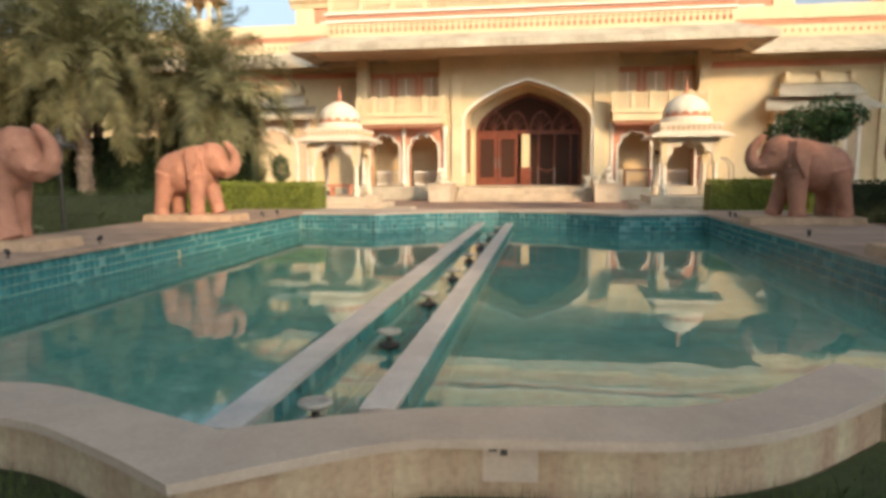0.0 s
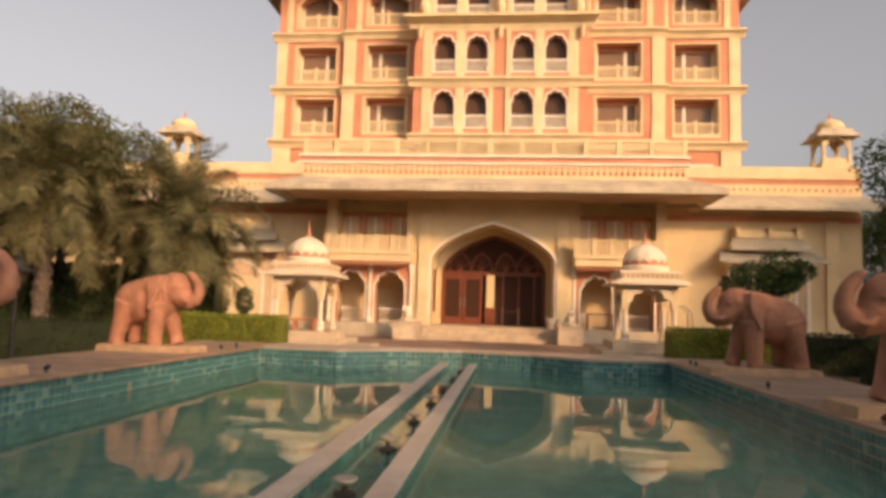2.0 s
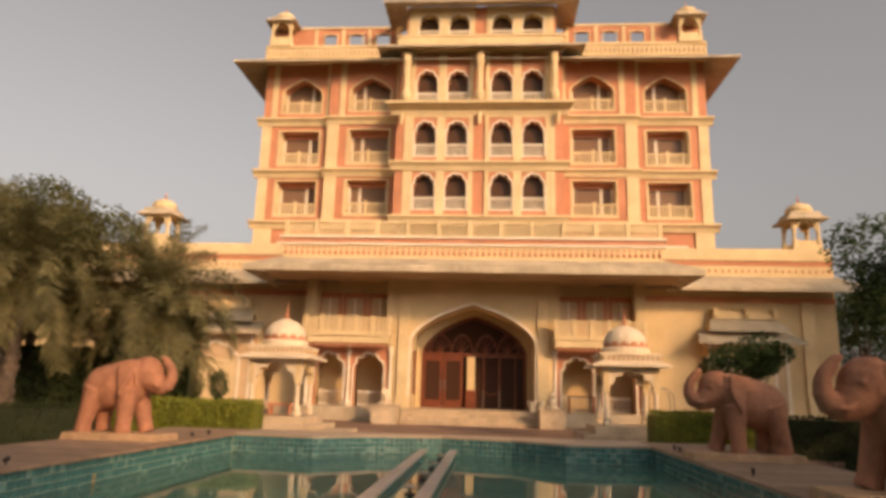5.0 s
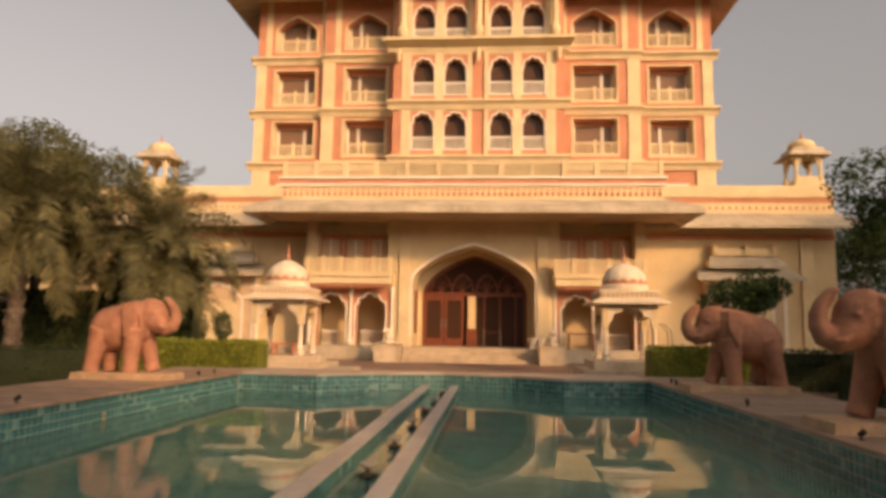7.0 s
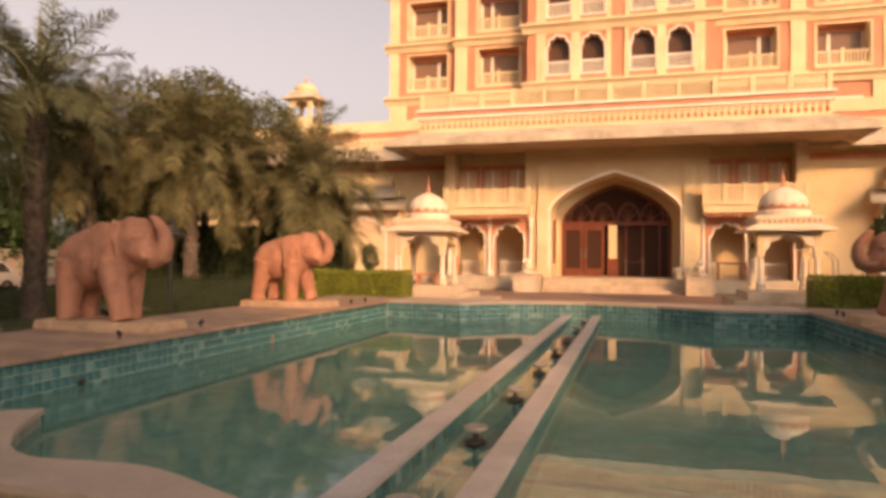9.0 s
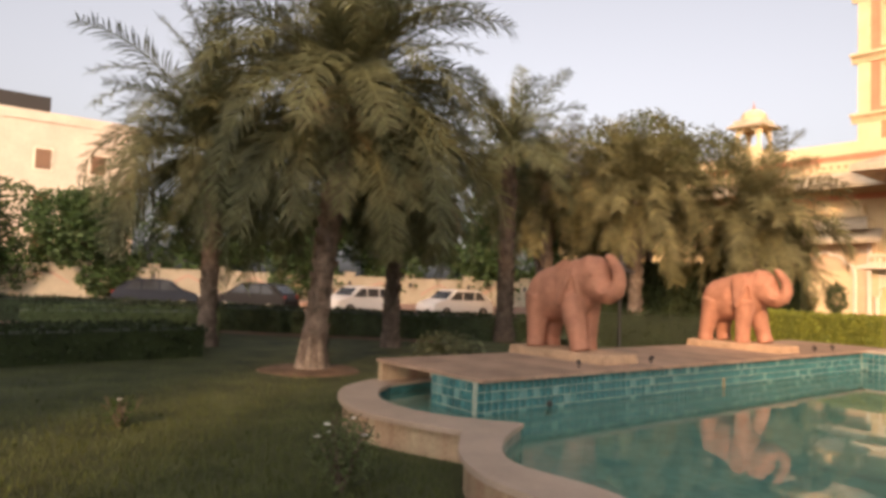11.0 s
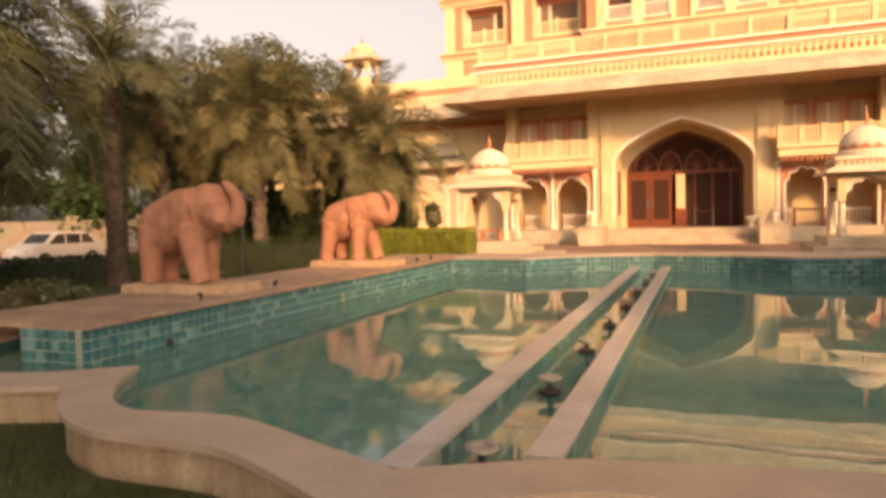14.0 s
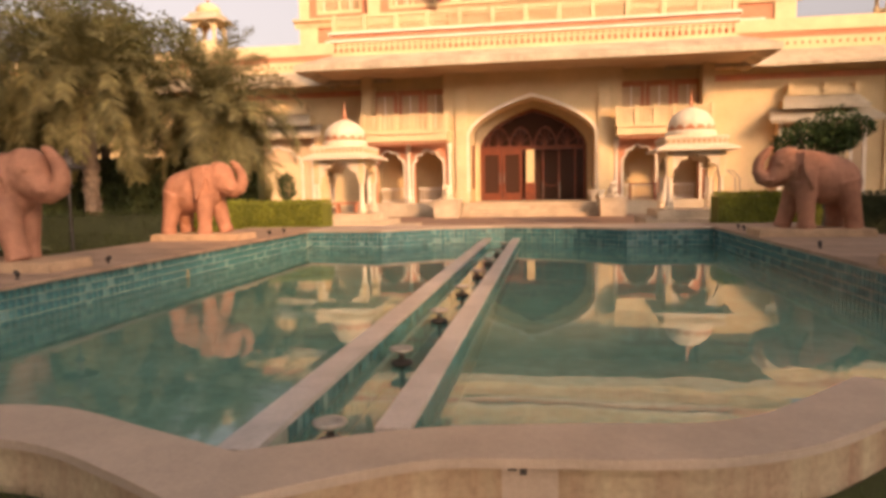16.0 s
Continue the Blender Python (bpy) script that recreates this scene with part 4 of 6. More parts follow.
# small statues on the pedestals
def blob(bm, cx, cy, cz, rx, ry, rz, n=10, m=8, rot=0.0):
    """A closed rounded lump."""
    rows = []
    for j in range(1, m):
        th = math.pi * j / m
        rows.append([bm.verts.new((0, 0, 0)) for i in range(n)])
        for i, v in enumerate(rows[-1]):
            a = 2 * math.pi * i / n
            p = Vector((rx * math.sin(th) * math.cos(a), ry * math.sin(th) * math.sin(a), rz * math.cos(th)))
            p.rotate(Euler((0, rot, 0)))
            v.co = p + Vector((cx, cy, cz))
    tp, bp_ = Vector((0, 0, rz)), Vector((0, 0, -rz))
    tp.rotate(Euler((0, rot, 0)))
    bp_.rotate(Euler((0, rot, 0)))
    top, bot = bm.verts.new(tp + Vector((cx, cy, cz))), bm.verts.new(bp_ + Vector((cx, cy, cz)))
    for a, b in zip(rows, rows[1:]):
        for i in range(n):
            bm.faces.new((a[i], b[i], b[(i + 1) % n], a[(i + 1) % n]))
    for i in range(n):
        bm.faces.new((top, rows[0][i], rows[0][(i + 1) % n]))
        bm.faces.new((bot, rows[-1][(i + 1) % n], rows[-1][i]))


def tube(bm, pts, radii, n=10):
    """A bent tapering tube through pts."""
    rings = []
    pts = [Vector(p) for p in pts]
    for i, (p, r) in enumerate(zip(pts, radii)):
        t = (pts[min(i + 1, len(pts) - 1)] - pts[max(i - 1, 0)]).normalized()
        side = t.cross(Vector((0, 1, 0)))
        if side.length < 1e-3:
            side = Vector((1, 0, 0))
        side.normalize()
        up = side.cross(t)
        rings.append([bm.verts.new(p + (side * math.cos(2 * math.pi * k / n) + up * math.sin(2 * math.pi * k / n)) * r) for k in range(n)])
    for a, b in zip(rings, rings[1:]):
        for k in range(n):
            bm.faces.new((a[k], a[(k + 1) % n], b[(k + 1) % n], b[k]))
    bm.faces.new(rings[0][::-1])
    bm.faces.new(rings[-1])


def remesh(ob, size, smooth=3):
    """Melts the lumps of one mesh into one carved skin."""
    md = ob.modifiers.new("skin", "REMESH")
    md.mode = "VOXEL"
    md.voxel_size = size
    md.use_smooth_shade = True
    s2 = ob.modifiers.new("smooth", "SMOOTH")
    s2.factor, s2.iterations = 0.6, smooth
    return ob


PLINTH = mat("pale_sandstone", (0.5, 0.33, 0.2), 0.85, scale=3, fine=40, var=0.15, bump=0.3)


# ---- stone elephants on the decks: facing +x in their own space ----
def elephant(name, m, label, front, hind):
    """front, hind: how far the leg at -y steps before the one at +y."""
    bm = bmesh.new()
    blob(bm, -0.32, 0, 0.9, 0.62, 0.43, 0.46, 18, 12, rot=-0.1)
    blob(bm, -0.56, 0, 0.85, 0.4, 0.41, 0.45, 16, 10)
    blob(bm, 0.08, 0, 0.97, 0.42, 0.39, 0.43, 16, 10)
    tube(bm, [(-0.2, 0, 1.02), (0.12, 0, 1.1), (0.46, 0, 1.15)], [0.38, 0.36, 0.31], 14)
    # domed head, brow and cheeks that run on into the trunk
    blob(bm, 0.46, 0, 1.17, 0.33, 0.3, 0.32, 16, 10, rot=0.25)
    blob(bm, 0.44, 0.08, 1.34, 0.2, 0.17, 0.165, 12, 8)
    blob(bm, 0.44, -0.08, 1.34, 0.2, 0.17, 0.165, 12, 8)
    blob(bm, 0.6, 0, 0.93, 0.25, 0.2, 0.14, 12, 8, rot=0.3)
    tube(bm, [(0.48, 0, 1.1), (0.66, 0, 0.99), (0.81, 0, 0.92), (0.93, 0, 0.96), (0.99, 0, 1.07), (0.99, 0, 1.19), (0.95, 0, 1.29), (0.88, 0, 1.37), (0.82, 0, 1.44)],
         [0.29, 0.24, 0.18, 0.15, 0.13, 0.115, 0.1, 0.09, 0.08], 14)
    blob(bm, 0.8, 0, 1.47, 0.1, 0.1, 0.055, 10, 6, rot=0.4)
    for sy in (-1, 1):
        tube(bm, [(0.66, sy * 0.17, 0.98), (0.8, sy * 0.22, 0.9), (0.92, sy * 0.23, 0.91)], [0.05, 0.042, 0.025], 8)
        blob(bm, 0.62, sy * 0.255, 1.2, 0.05, 0.03, 0.035, 8, 6)
        # draped ear: a thick flap that hangs to a point
        ear = [(-0.04, 1.34), (0.12, 1.42), (0.27, 1.4), (0.3, 1.2), (0.26, 1.0), (0.18, 0.84), (0.09, 0.7), (0.05, 0.94), (-0.02, 1.15)]
        n = len(ear)
        ins = [bm.verts.new((x, sy * (0.27 + 0.17 * (1.42 - z)), z)) for x, z in ear]
        out = [bm.verts.new((x - 0.015, sy * (0.395 + 0.16 * (1.42 - z)), z)) for x, z in ear]
        bm.faces.new(ins)
        bm.faces.new(out[::-1])
        for i in range(n):
            bm.faces.new((ins[i], ins[(i + 1) % n], out[(i + 1) % n], out[i]))
        # striding pillar legs with broad feet
        f, h = -sy * front / 2, -sy * hind / 2
        tube(bm, [(0.16, sy * 0.19, 0.85), (0.2 + 0.4 * f, sy * 0.22, 0.5), (0.25 + 0.8 * f, sy * 0.22, 0.16), (0.27 + f, sy * 0.22, 0.0)], [0.24, 0.19, 0.155, 0.175], 14)
        tube(bm, [(-0.58, sy * 0.19, 0.85), (-0.65 + 0.4 * h, sy * 0.22, 0.5), (-0.7 + 0.8 * h, sy * 0.22, 0.16), (-0.69 + h, sy * 0.22, 0.0)], [0.29, 0.2, 0.16, 0.18], 14)
        # strap round the neck
        tube(bm, [(0.3, 0, 1.49), (0.31, sy * 0.26, 1.38), (0.335, sy * 0.35, 1.15), (0.36, sy * 0.3, 0.92)], [0.028] * 4, 6)
    tube(bm, [(-0.92, 0, 1.05), (-0.99, 0, 0.85), (-0.95, 0, 0.5)], [0.05, 0.035, 0.04], 8)
    for v in bm.verts:
        v.co.x = v.co.x * 0.9 + 0.035
    ob = part(name, bm, SANDSTONE, None, smooth=True)
    remesh(ob, 0.019, 1)
    ob.matrix_world = m
    return tagged(ob, label, "statue", "stone elephants beside the pool")


for x, y, rz, front, hind in ((-7.42, 8.2, 0, 0.26, 0.1), (-7.36, 13.45, 0, -0.3, -0.2), (4.82, 8.3, 180, 0.3, 0.15), (4.76, 13.5, 180, 0.33, 0.2)):
    near = "near" if y < 10 else "far"
    elephant("stone_elephant", pose(x, y, DECK + 0.14, 0, 0, rz), f"pink sandstone elephant with raised trunk on {near} {'sunlit' if rz == 0 else 'shaded'} plinth", front, hind)
    bm = bmesh.new()
    frustum(bm, 0, 0, 0, 0.125, 1.0, 0.42, 0.985, 0.405)
    frustum(bm, 0, 0, 0.125, 0.14, 0.985, 0.405, 0.965, 0.385)
    pl = part("plinth", bm, PLINTH)
    pl.matrix_world = pose(x, y, DECK, 0, 0, rz)
    tagged(pl, "low pale sandstone plinth under the elephant", "plinth", "plinths of the elephants")

# ---- chhatri pavilions before the porch ----
def chhatri(x, y, label):
    k = thing("chhatri", label, "pavilion", "domed pavilions before the porch", at=pose(x, y, G))
    part("plinth", boxes((-1.6, 1.6, -1.5, 1.5, 0, 0.3), (-1.2, 1.2, -1.2, 1.2, 0.3, 0.55)), STEP, k)
    part("step", boxes((1.6, 2.6, -1.3, 0.6, 0, 0.16)), STEP, k)
    for sx in (-1, 1):
        for sy in (-1, 1):
            bm = bmesh.new()
            cx, cy = sx * 0.78, sy * 0.78
            box(bm, cx - 0.13, cx + 0.13, cy - 0.13, cy + 0.13, 0.55, 0.68)
            lathe(bm, cx, cy, [(0.12, 0.68), (0.13, 0.8), (0.085, 0.9), (0.08, 1.75), (0.12, 1.85), (0.09, 1.92), (0.12, 2.0)], 10)
            part("column", bm, MARBLE, k, smooth=True)
    for r in range(4):
        bm = bmesh.new()
        arch_wall(bm, -0.9, 0.9, 1.55, 2.42, -0.88, -0.7, arch(-0.68, 0.68, 1.72, 2.26, 45, 9, 0.3), 1.55)
        bmesh.ops.rotate(bm, verts=bm.verts, cent=(0, 0, 0), matrix=Matrix.Rotation(radians(90 * r), 3, "Z"))
        part("arch", bm, MARBLE if r % 2 == 0 else CREAM, k)
    bm = bmesh.new()
    frustum(bm, 0, 0, 2.34, 2.39, 1.25, 1.25, 1.25, 1.25)
    frustum(bm, 0, 0, 2.39, 2.52, 1.25, 1.25, 0.95, 0.95)
    part("eave", bm, MARBLE, k, "thin pale stone eave")
    part("parapet", boxes((-0.92, 0.92, -0.92, 0.92, 2.5, 2.78), (-0.98, 0.98, -0.98, 0.98, 2.7, 2.76)), MARBLE, k)
    bm = bmesh.new()
    for r in range(4):
        for i in range(12):
            t = -0.85 + i * 1.7 / 11
            a = Vector((t, -0.94, 0))
            a.rotate(Euler((0, 0, radians(90 * r))))
            lathe(bm, a.x, a.y, [(0.02, 2.55), (0.05, 2.62), (0.02, 2.68)], 6)
    tagged(part("lotus_frieze", bm, SOFFIT, k), kind="stuff")
    bm = bmesh.new()
    lathe(bm, 0, 0, [(0.78, 2.78), (0.8, 2.92), (0.74, 2.98)], 24)
    part("drum", bm, MARBLE, k)
    bm = bmesh.new()
    lo_ = [bm.verts.new((0.72 * math.cos(math.pi * i / 28), 0.72 * math.sin(math.pi * i / 28), 2.97)) for i in range(56)]
    hi_ = [bm.verts.new((0.725 * math.cos(math.pi * i / 28), 0.725 * math.sin(math.pi * i / 28), 3.02 + 0.13 * abs(math.cos(math.pi * i / 4)))) for i in range(56)]
    for i in range(56):
        bm.faces.new((lo_[i], lo_[(i + 1) % 56], hi_[(i + 1) % 56], hi_[i]))
    part("dome_band", bm, PINK, k, "scalloped terracotta petals round the dome")
    bm = bmesh.new()
    dome(bm, 0, 0, 3.0, 0.67, 0.72, lobes=14)
    part("dome", bm, MARBLE, k, "ribbed white dome", smooth=True)
    bm = bmesh.new()
    finial(bm, 0, 0, 3.68, 0.62, 0.09)
    part("finial", bm, PINK, k, "slender terracotta finial")
    for o in k.children:
        for v in o.data.vertices:
            v.co.x *= 0.96
            v.co.y *= 0.96
    return k


chhatri(-6.9, 22.3, "white marble domed pavilion, beside the clipped hedge")
chhatri(4.34, 22.3, "white marble domed pavilion, beside the red drive")

k = thing("stone_bench", "low terracotta bench under the marble pavilion", "bench", at=pose(-6.9, 22.3, G + 0.55))
part("seat", boxes((-0.45, 0.45, -0.2, 0.2, 0.3, 0.38)), PINK, k)
for x in (-0.36, 0.28):
    part("leg", boxes((x, x + 0.08, -0.16, 0.16, 0, 0.3)), PINK, k)

# ---- greenery ----
def leaf_mat(name, a, b, trans=0.25):
    m = mat(name, a, 0.6, var=0.2, scale=2.0, fine=20, bump=0.0, dark=b, per_piece=0.35, spec=0.25)
    N, L = m.node_tree.nodes, m.node_tree.links
    p = N["Principled BSDF"]
    src = p.inputs["Base Color"].links[0].from_socket
    t = N.new("ShaderNodeBsdfTranslucent")
    mx = N.new("ShaderNodeMixShader")
    mx.inputs[0].default_value = trans
    L.new(src, t.inputs[0])
    L.new(p.outputs[0], mx.inputs[1])
    L.new(t.outputs[0], mx.inputs[2])
    L.new(mx.outputs[0], N["Material Output"].inputs[0])
    return m


# Brighter palm leaflet copy: the grove's warm sunlight is put into the colour.
PALMSUN = leaf_mat("sunlit_olive_leaflet", (0.19, 0.172, 0.075), (0.115, 0.108, 0.046), 0.35)
PALM = leaf_mat("palm_leaflet", (0.13, 0.138, 0.068), (0.08, 0.088, 0.042), 0.3)
DRYLEAF = leaf_mat("dry_palm_leaflet", (0.18, 0.14, 0.075), (0.11, 0.088, 0.045))
LEAF = leaf_mat("dark_broad_leaf", (0.05, 0.085, 0.025), (0.025, 0.045, 0.012))
TREELEAF = leaf_mat("olive_leaf", (0.145, 0.145, 0.052), (0.09, 0.095, 0.034), 0.35)
# One hedge leaf in two tones: lifted to sunlit lime, and darkened for shade.
HEDGE = leaf_mat("lit_hedge_leaf", (0.26, 0.28, 0.04), (0.15, 0.17, 0.03))
SHADEHEDGE = leaf_mat("shaded_hedge_leaf", (0.035, 0.05, 0.018), (0.02, 0.03, 0.01))
ROSELEAF = leaf_mat("rose_leaf", (0.12, 0.15, 0.06), (0.07, 0.09, 0.035))
# Darker bark copy: the slender trunk's shade is put into its colour.
SHADEBARK = mat("shaded_grey_bark", (0.075, 0.06, 0.046), 0.95, scale=6, fine=40, var=0.3, bump=0.6)
LAMPGLASS = mat("opal_glass", (0.15, 0.13, 0.11), 0.3, var=0.05, bump=0)
ROOT = mat("pale_root", (0.26, 0.205, 0.155), 0.95, scale=8, fine=50, var=0.25, bump=0.5)
RELIEF = mat("faded_terracotta_wash", (0.3, 0.2, 0.15), 0.9, scale=0.8, fine=18, var=0.1)
BARK = mat("grey_brown_bark", (0.17, 0.13, 0.098), 0.95, scale=6, fine=40, var=0.25, bump=0.6)
RACHIS = mat("pale_leaf_stalk", (0.2, 0.19, 0.08), 0.7, var=0.15)
PETAL = mat("white_petal", (0.8, 0.78, 0.72), 0.7, var=0.05, bump=0)
rng = random.Random(7)


def frond_mesh(name, elev, length, droop, seed, pairs=54, leaf=0.42, plume=0.25):
    """One feather leaf: a bending stalk along +x with drooping leaflets on both sides."""
    r = random.Random(seed)
    bm = bmesh.new()
    n = 12
    pts, ang, p = [], radians(elev), Vector((0, 0, 0))
    for i in range(n + 1):
        pts.append(p.copy())
        p += Vector((math.cos(ang), 0, math.sin(ang))) * length / n
        ang -= radians(droop) / n * (0.5 + 1.0 * i / n)
    tube(bm, pts, [0.03 * (1 - 0.85 * i / n) + 0.004 for i in range(n + 1)], 5)
    nst = len(bm.faces)
    for k in range(pairs):
        f = 0.14 + 0.86 * (k + r.random() * 0.5) / pairs
        j = min(int(f * n), n - 1)
        q = pts[j].lerp(pts[j + 1], f * n - j)
        t = (pts[j + 1] - pts[j]).normalized()
        up = Vector((-t.z, 0, t.x))
        ln = leaf * (0.55 + 0.9 * math.sin(math.pi * min(1, f * 0.9 + 0.08))) * (0.85 + 0.3 * r.random())
        for s in (-1, 1):
            d = (t * (0.52 + 0.25 * r.random()) + Vector((0, s, 0)) * (0.7 + 0.25 * r.random()) + up * r.gauss(0.12, plume)).normalized()
            e = q + d * ln + Vector((0, 0, -0.18 * ln * (0.5 + r.random())))
            m = q + d * ln * 0.5
            w = t.cross(d).cross(d).normalized() * 0.0147
            v = [bm.verts.new(c) for c in (q - w * 0.6, m - w, e, m + w, q + w * 0.6)]
            bm.faces.new(v)
    me = bpy.data.meshes.new(name)
    bm.to_mesh(me)
    bm.free()
    return me


def fronds(tag, length, mat_, leaf, plume=0.25, pairs=54):
    out = []
    for i, (e, d) in enumerate(((84, 50), (68, 85), (52, 112), (36, 130), (14, 128), (-18, 92))):
        me = frond_mesh("frond_" + tag, e, length, d, 11 * i + 3, pairs, leaf, plume)
        me.materials.append(mat_)
        out.append(me)
    return out


FROND_L, FROND_M = fronds("long", 4.0, PALM, 0.48, 0.2, 64), fronds("middle", 2.9, PALM, 0.4)
# Olive fronds carry the sunlit leaflet colour.
FROND_O = fronds("olive", 3.2, PALMSUN, 0.44, 0.22, 56)
FROND_P = fronds("open", 3.1, PALM, 0.42, 0.2, 56)
FROND_DRY = fronds("dry", 2.5, DRYLEAF, 0.34)


def palm(x, y, crown, r0, meshes, count, label, seed, lean=(0.0, 0.0), low=1.0, spear=False, dry=0, foot=False, bark=None):
    """A feather palm: scaly trunk with a flared foot, and a crown of separate fronds."""
    r = random.Random(seed)
    crown -= LOW
    k = thing("palm_tree", label, "palm tree", "palms on the lawn", at=pose(x, y, LOW, 0, 0, 0))
    turn = r.uniform(0, 360)
    lx, ly = lean
    bm = bmesh.new()
    rows = []
    n = 22
    for i in range(n + 1):
        f = i / n
        rad = r0 * (1 + 0.55 * math.exp(-f * 11)) * (1 - 0.12 * f) * (1.06 if i % 2 else 0.96)
        rows.append((rad, crown * f))
    lathe(bm, 0, 0, rows, 16)
    for v in bm.verts:
        a = noise.noise(Vector((v.co.x * 7, v.co.y * 7, v.co.z * 5 + seed)))
        v.co.x *= 1 + 0.10 * a
        v.co.y *= 1 + 0.10 * a
    # old leaf bases as scales
    for i in range(int(crown * 22)):
        z = 0.25 + (crown - 0.3) * r.random()
        a = r.uniform(0, 2 * math.pi)
        rad = r0 * 0.98
        c = Vector((rad * math.cos(a), rad * math.sin(a), z))
        o = Vector((math.cos(a), math.sin(a), 0))
        sdir = Vector((-o.y, o.x, 0))
        w, h = 0.075, 0.17
        v = [bm.verts.new(p) for p in (c - sdir * w, c + sdir * w, c + o * 0.075 + Vector((0, 0, h)) + sdir * w * 0.5, c + o * 0.075 + Vector((0, 0, h)) - sdir * w * 0.5)]
        b = bm.verts.new(c + Vector((0, 0, h)) - o * 0.04)
        bm.faces.new(v)
        bm.faces.new((v[3], v[2], b))
        bm.faces.new((v[1], b, v[2]))
        bm.faces.new((v[0], v[3], b))
    for v in bm.verts:
        f = max(v.co.z / crown, 0) ** 1.3
        v.co.x += lx * f
        v.co.y += ly * f
    trunk = part("trunk", bm, bark or BARK, k, "scaly grey-brown trunk")
    if foot:
        # pale roots that splay from the foot
        for i in range(17):
            a = i * 0.3696 + r.uniform(-0.15, 0.15)
            c, s = math.cos(a), math.sin(a)
            e = r.uniform(0.25, 0.75)
            bm = bmesh.new()
            tube(bm, [(r0 * 0.95 * c, r0 * 0.95 * s, e + 0.1), (r0 * 1.15 * c, r0 * 1.15 * s, e * 0.55), (r0 * 1.42 * c, r0 * 1.42 * s, -0.03)], [0.03, 0.06, 0.07], 7)
            part("root", bm, ROOT, trunk, "pale splayed root")
    for i in range(count):
        f = (i + 0.5) / count
        tier = min(5, int(f ** 0.8 * 6 * low))
        me = meshes[tier]
        if dry and tier >= 4 and r.random() < dry:
            me = FROND_DRY[tier]
        fr = new("frond", me)
        fr.parent = k
        fr.matrix_basis = pose(lx, ly, crown - 0.25 * f + 0.1, r.uniform(-22, 22), r.uniform(-15, 15), turn + i * 137.5 + r.uniform(-12, 12)) @ Matrix.Scale(r.uniform(0.72, 1.1), 4)
    if spear:
        bm = bmesh.new()
        tube(bm, [(lx, ly, crown), (lx + 0.05, ly, crown + 1.5), (lx + 0.02, ly + 0.03, crown + 2.6)], [0.07, 0.05, 0.01], 6)
        part("spear_leaf", bm, RACHIS, k, "unopened upright spear leaf")
    return k


palm(-11.9, 5.9, 5.15, 0.215, FROND_L, 150, "large feather palm with dense drooping fronds on bare earth", 3, lean=(0.22, 0.45), low=1.08, dry=0.08, foot=True)
palm(-16.8, 5.5, 4.8, 0.2, FROND_L, 115, "dark feather palm with hanging fronds", 5, low=1.15)
palm(-15.3, 9.95, 4.7, 0.2, FROND_M, 150, "feather palm standing in shade", 8, low=1.2, dry=0.3)
palm(-15.8, 14.6, 5.9, 0.25, FROND_P, 46, "slender palm with open crown and upright spear leaf", 13, low=0.9, spear=True, dry=0.4, bark=SHADEBARK)
palm(-14.0, 18.9, 4.8, 0.22, FROND_O, 105, "bushy palm behind the stone elephants", 21)
palm(-10.7, 20.4, 3.9, 0.18, FROND_O, 100, "low bushy palm beside the wing", 34)
palm(-17.6, 18.4, 5.2, 0.2, FROND_O, 110, "palm at the edge of the drive", 55)


def leaf_cloud(bm, r, c, rad, count, size, shell=0.55):
    """Many small leaves within a lumpy ball."""
    for i in range(count):
        d = Vector((r.gauss(0, 1), r.gauss(0, 1), r.gauss(0, 1))).normalized()
        q = Vector(c) + Vector((d.x * rad[0], d.y * rad[1], d.z * rad[2])) * (shell + (1 - shell) * r.random() ** 0.6) * (1 + 0.22 * noise.noise(d * 2.3 + Vector(c)))
        u = Vector((r.gauss(0, 1), r.gauss(0, 1), r.gauss(0, 0.6))).normalized() * size * r.uniform(0.6, 1.3)
        w = u.cross(Vector((r.gauss(0, 1), r.gauss(0, 1), r.gauss(0, 1)))).normalized() * size * 0.36
        bm.faces.new([bm.verts.new(p) for p in (q - u, q + w * 0.9, q + u, q - w)])


def broad_tree(x, y, height, spread, label, seed, leaves=5200, size=0.11, trunk=0.16, low=0.35, group="broad-leaved trees", z=LOW, m=None):
    r = random.Random(seed)
    k = thing("tree", label, "tree", group, at=pose(x, y, z))
    bm = bmesh.new()
    top = height * 0.55
    tube(bm, [(0, 0, 0), (0.05, 0.02, top * 0.5), (0.0, 0.06, top)], [trunk * 1.3, trunk, trunk * 0.7], 10)
    clumps = []
    for i in range(11):
        a = i * 2.4 + r.random()
        d = spread * (0.2 + 0.62 * r.random())
        c = Vector((d * math.cos(a), d * math.sin(a), height * (low + 0.12 + (0.8 - low) * r.random())))
        clumps.append(c)
        tube(bm, [(0, 0.05, top * (0.55 + 0.4 * r.random())), c * 0.6 + Vector((0, 0, 0.32 * top)), c], [trunk * 0.5, trunk * 0.28, 0.02], 6)
    clumps.append(Vector((0, 0, height * 0.84)))
    part("trunk", bm, BARK, k)
    bm = bmesh.new()
    for c in clumps:
        q = spread * r.uniform(0.36, 0.56)
        leaf_cloud(bm, r, c, (q, q, q * 0.75), leaves // len(clumps), size, 0.45)
    part("crown", bm, m or LEAF, k, "uneven crown of small dark leaves")
    return k


